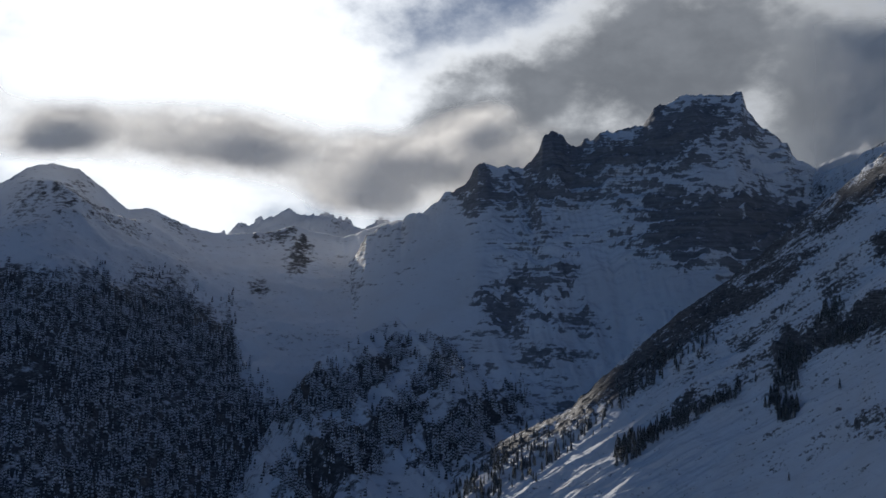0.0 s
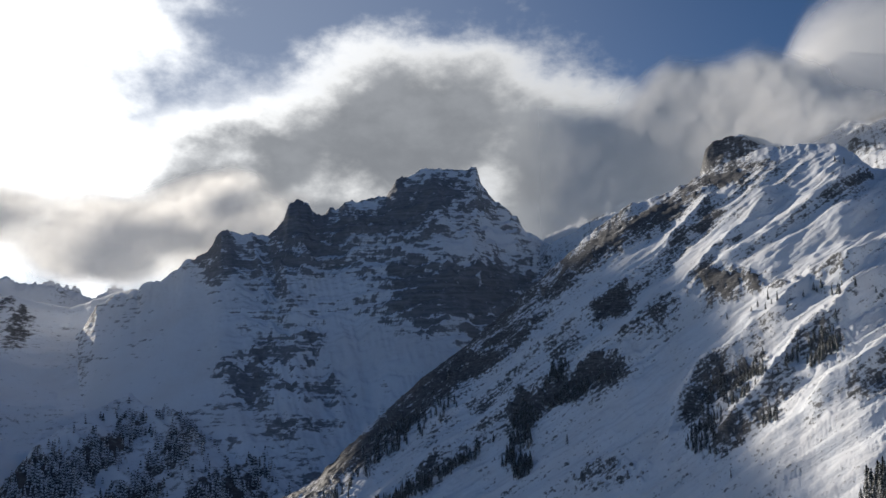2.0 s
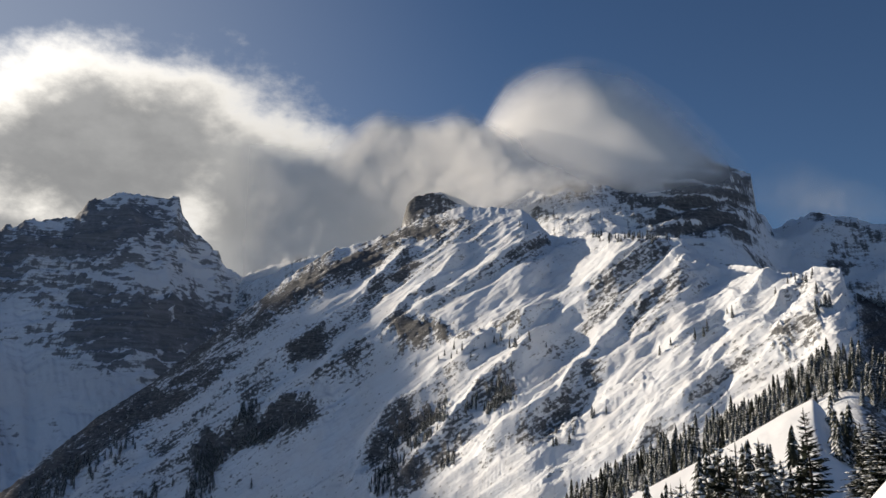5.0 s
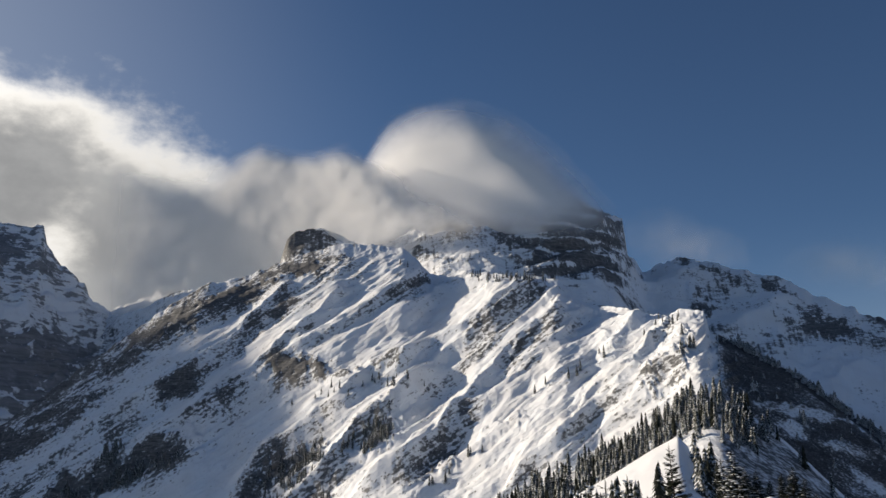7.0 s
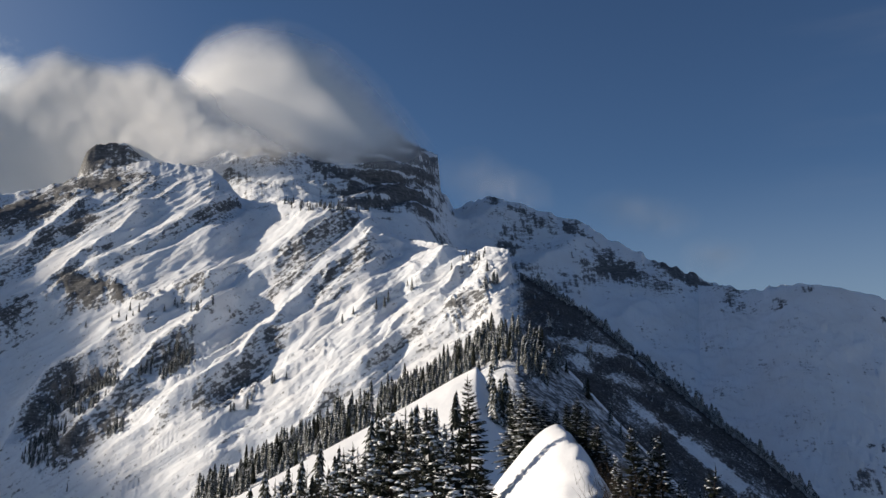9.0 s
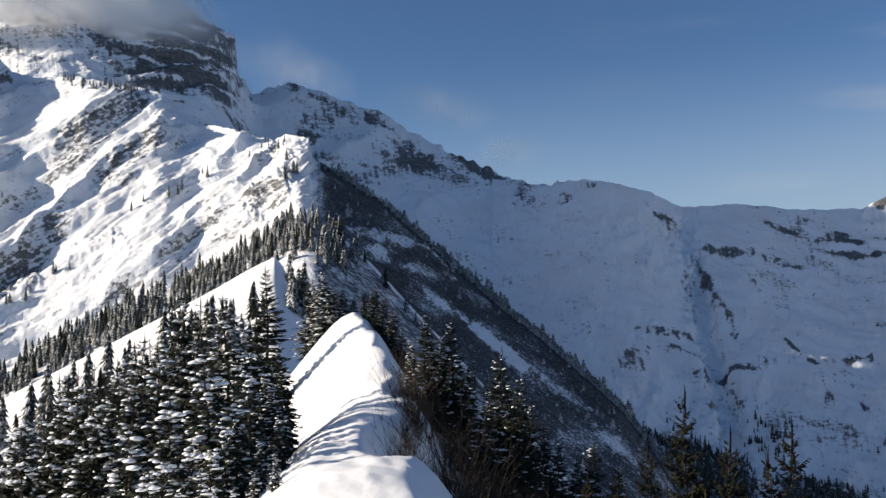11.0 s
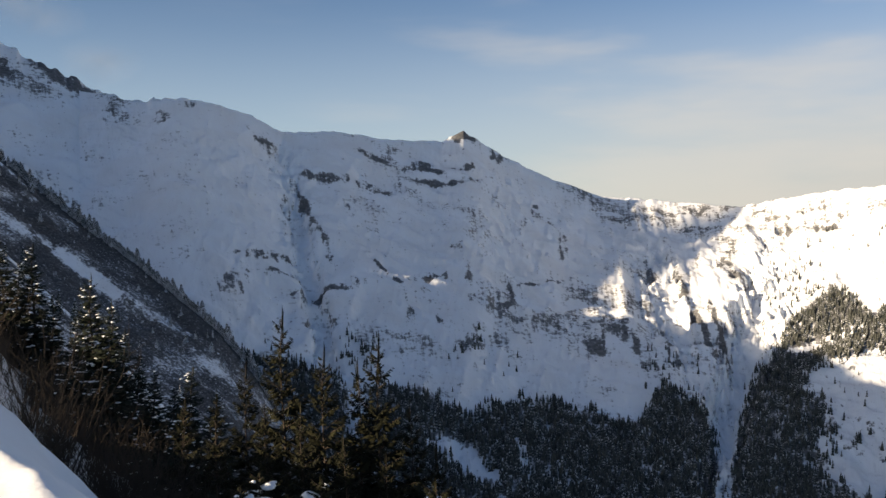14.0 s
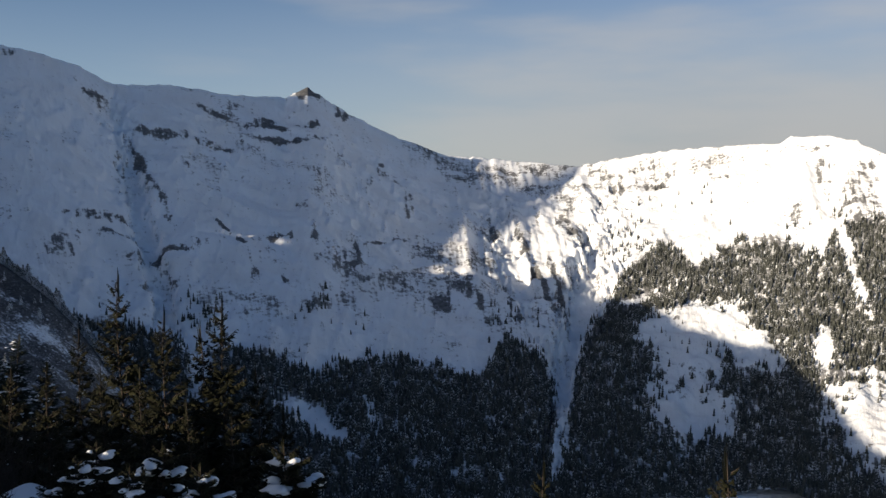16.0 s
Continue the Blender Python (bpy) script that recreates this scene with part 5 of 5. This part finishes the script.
SHADED = [(44.4, 66, 1.0, 0), (45.1, 64, 1.5, 1), (45.7, 68, 0.6, 2), (46.3, 68, 0.4, 3), (47.0, 64, -0.1, 4), (47.7, 60, 0.2, 3), (48.3, 56, 0.6, 4), (48.9, 53, -0.1, 5), (49.5, 50, -1.0, 4),
          (50.1, 48, -2.2, 3), (52.6, 40, -2.6, 3), (50.8, 36, -3.0, 1), (50.4, 33, -5.6, 3), (54.4, 36, -4.6, 4), (57.6, 32, -5.3, 3), (58.4, 34, -7.0, 5), (55.6, 35, -6.2, 3), (60.2, 30, -9.5, 4),
          (62.4, 28, -9.5, 5), (61.3, 34, -10.5, 3), (64.0, 30, -11.0, 4), (59.2, 36, -8.4, 3)]
for az, r, el, k in SUNNY_NEAR + SUNNY_FAR + SHADED:
    x, y, z = polar(az, r)
    sc = reach(r, el, z) / 9.0
    wide = min((1.7 if r > 45 else 1.2) * sc, 1.2)
    plant(HEAVY[k % 2] if k < 3 and r < 24 else (LADEN + DUSTED)[k], az, r, wide, 40 * k + az * 7, 0.15, sc / wide)

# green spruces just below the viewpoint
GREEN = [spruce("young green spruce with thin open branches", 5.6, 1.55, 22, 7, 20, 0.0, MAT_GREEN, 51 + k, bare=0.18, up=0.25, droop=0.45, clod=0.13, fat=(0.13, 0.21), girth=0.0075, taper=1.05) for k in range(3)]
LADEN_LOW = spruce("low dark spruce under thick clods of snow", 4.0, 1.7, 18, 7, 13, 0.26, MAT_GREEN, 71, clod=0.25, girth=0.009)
spots = [(68.4, 13.0, -6.4, 0), (71.0, 12.6, -8.8, 1), (74.6, 12.8, -8.2, 2), (73.2, 13.6, -9.8, 0), (66.0, 14.5, -9.5, 1), (69.6, 11.2, -12.5, 2), (76.5, 13.0, -12.5, 0), (64.0, 16, -11.5, 2),
         (107.6, 10.5, -17.2, 1), (95.8, 11.5, -19.0, 2), (62.0, 18, -11.5, 1), (72.4, 11.0, -14.5, 1), (67.2, 12.0, -12, 0), (75.2, 11.4, -15.5, 2), (78.4, 14, -15, 1)]
for i, (az, r, el, k) in enumerate(spots):
    x, y, z = polar(az, r)
    sc = reach(r, el, z) / 5.6
    if i < 3:
        GREEN[k].location, GREEN[k].scale = (x, y, z - 0.1), (0.85 * sc, 0.85 * sc, sc)
        tagged(GREEN[k], group="green spruces below the viewpoint")
    else:
        plant(GREEN[k], az, r, 0.85 * sc, az * 11, 0.1, 1 / 0.85)
x, y, z = polar(66.8, 9.0)
sc = reach(9.0, -16.5, z) / 4.0
LADEN_LOW.location, LADEN_LOW.scale = (x, y, z - 0.1), (sc, sc, sc)
for az, r, el, turn in ((78.6, 11.0, -17.5, 80), (70.5, 9.4, -17.0, 200), (63.8, 9.2, -18.5, 300), (65.6, 7.4, -17.4, 20), (68.6, 7.0, -18.2, 140), (61.5, 7.8, -18.8, 250), (73.2, 7.6, -18.6, 60)):
    plant(LADEN_LOW, az, r, reach(r, el, polar(az, r)[2]) / 4.0, turn, 0.1)


# ---- spruces along the wooded ridge ----
def ridge_spruce(k):
    """A slim spruce of ragged skirts, one metre tall, with its trunk."""
    r = np.random.RandomState(200 + k)
    p, t = cone_tree(12, 7, r, star=0.55, droop=0.8, trunk=False)
    top = new("spruce")
    part("crown", mesh_of("crown", p.tolist(), t.tolist(), MAT_FIR_MID), top)
    v, f = [], []
    tube(v, f, [(0, 0, -0.06), (0, 0, 0.3), (0, 0, 0.9)], [0.014, 0.011, 0.003], 5)
    part("trunk", mesh_of("trunk", v, f, MAT_BARK, True), top)
    return tagged(top, "snow-dusted spruce on a wooded snowy ridge", "tree", "spruces of the wooded ridge")


RIDGE_KINDS = [ridge_spruce(k) for k in range(4)]
places = [(p, rng2.uniform(4.5, 13)) for p in KNOB_AT[:90]] + [(p, rng2.uniform(5, 9)) for p in SHOULDER_AT[:38]]
for i, (p, h) in enumerate(places):
    kind = RIDGE_KINDS[i % 4]
    ob = kind if i < 4 else copy_thing(kind, Matrix())
    ob.matrix_basis = pose(*p, 0, 0, rng2.uniform(0, 360)) @ Matrix.Diagonal((h * rng2.uniform(1.0, 1.35), h * rng2.uniform(1.0, 1.35), h, 1))


rest = np.concatenate([KNOB_AT[90:], SHOULDER_AT[38:]])
ridge_wood = forest("ridge_wood", rest, rng.uniform(4, 12.5, len(rest)), MID_KINDS, MAT_FIR_MID, rng, (0.95, 1.4))
tagged(ridge_wood, "dense snow-dusted spruces along a ridge", "trees", kind="stuff")


# ---- bare shrubs on the shaded side ----
def shrub(label, height, stems, seed):
    rng = random.Random(seed)
    v, f = [], []
    for s in range(stems):
        a, lean = rng.uniform(0, 6.28), rng.uniform(0.1, 0.65)
        p = Vector((rng.uniform(-0.35, 0.35), rng.uniform(-0.35, 0.35), -0.2))
        d = Vector((math.cos(a) * lean, math.sin(a) * lean, 1)).normalized()
        L, r = height * rng.uniform(0.5, 1.0), 0.014 * rng.uniform(0.7, 1.3)
        for k in range(5):
            q = p + d * L / 5
            rod(v, f, p, q, r * (1 - k / 5.5), r * (1 - (k + 1) / 5.5))
            for _ in range(2):
                b = (d + Vector((rng.uniform(-1, 1), rng.uniform(-1, 1), rng.uniform(-0.1, 0.7))) * 0.9).normalized()
                w = q + b * L * rng.uniform(0.10, 0.28)
                rod(v, f, q, w, r * 0.45, r * 0.2)
                rod(v, f, w, w + (b + Vector((rng.uniform(-.6, .6), rng.uniform(-.6, .6), .2))) * L * 0.09, r * 0.22, r * 0.1)
            p = q
            d = (d + Vector((rng.uniform(-.18, .18), rng.uniform(-.18, .18), rng.uniform(-.12, .06)))).normalized()
    top = new("shrub")
    part("brushwood", mesh_of("brushwood", v, f, MAT_TWIG), top)
    return tagged(top, label, "shrub", "bare shrubs beside the crest")


SHRUBS = [shrub("leafless brown shrub on a shaded snowy bank", 2.4, 34, 90 + k) for k in range(3)]
for ob, (az, r) in zip(SHRUBS, ((54.5, 27), (57.0, 24), (60.5, 22))):
    ob.location = polar(az, r)
for i in range(95):
    az = rng2.uniform(49.5, 68)
    r = rng2.uniform(14 if az > 53 else 22, 38)
    if r * math.sin(radians(az - 47)) < 1.5:
        continue
    plant(SHRUBS[i % 3], az, r, rng2.uniform(0.55, 1.0), rng2.uniform(0, 360), 0.05)
# brushwood in the notch below the corniced edge
for i in range(26):
    along, aside = rng2.uniform(17, 46), rng2.uniform(0.7, 1.5)
    aside += float(np.interp(along, CREST_ALONG, CREST_EDGE))
    plant(SHRUBS[i % 3], 47 + math.degrees(math.atan2(aside, along)), math.hypot(along, aside), rng2.uniform(0.4, 0.75), rng2.uniform(0, 360), 0.05)
# low twigs that stick out of the snow along the shaded edge of the crest
for i in range(26):
    along, aside = rng2.uniform(5, 24), rng2.uniform(2.0, 3.6)
    plant(SHRUBS[i % 3], 47 + math.degrees(math.atan2(aside, along)), math.hypot(along, aside), rng2.uniform(0.22, 0.42), rng2.uniform(0, 360), 0.03)
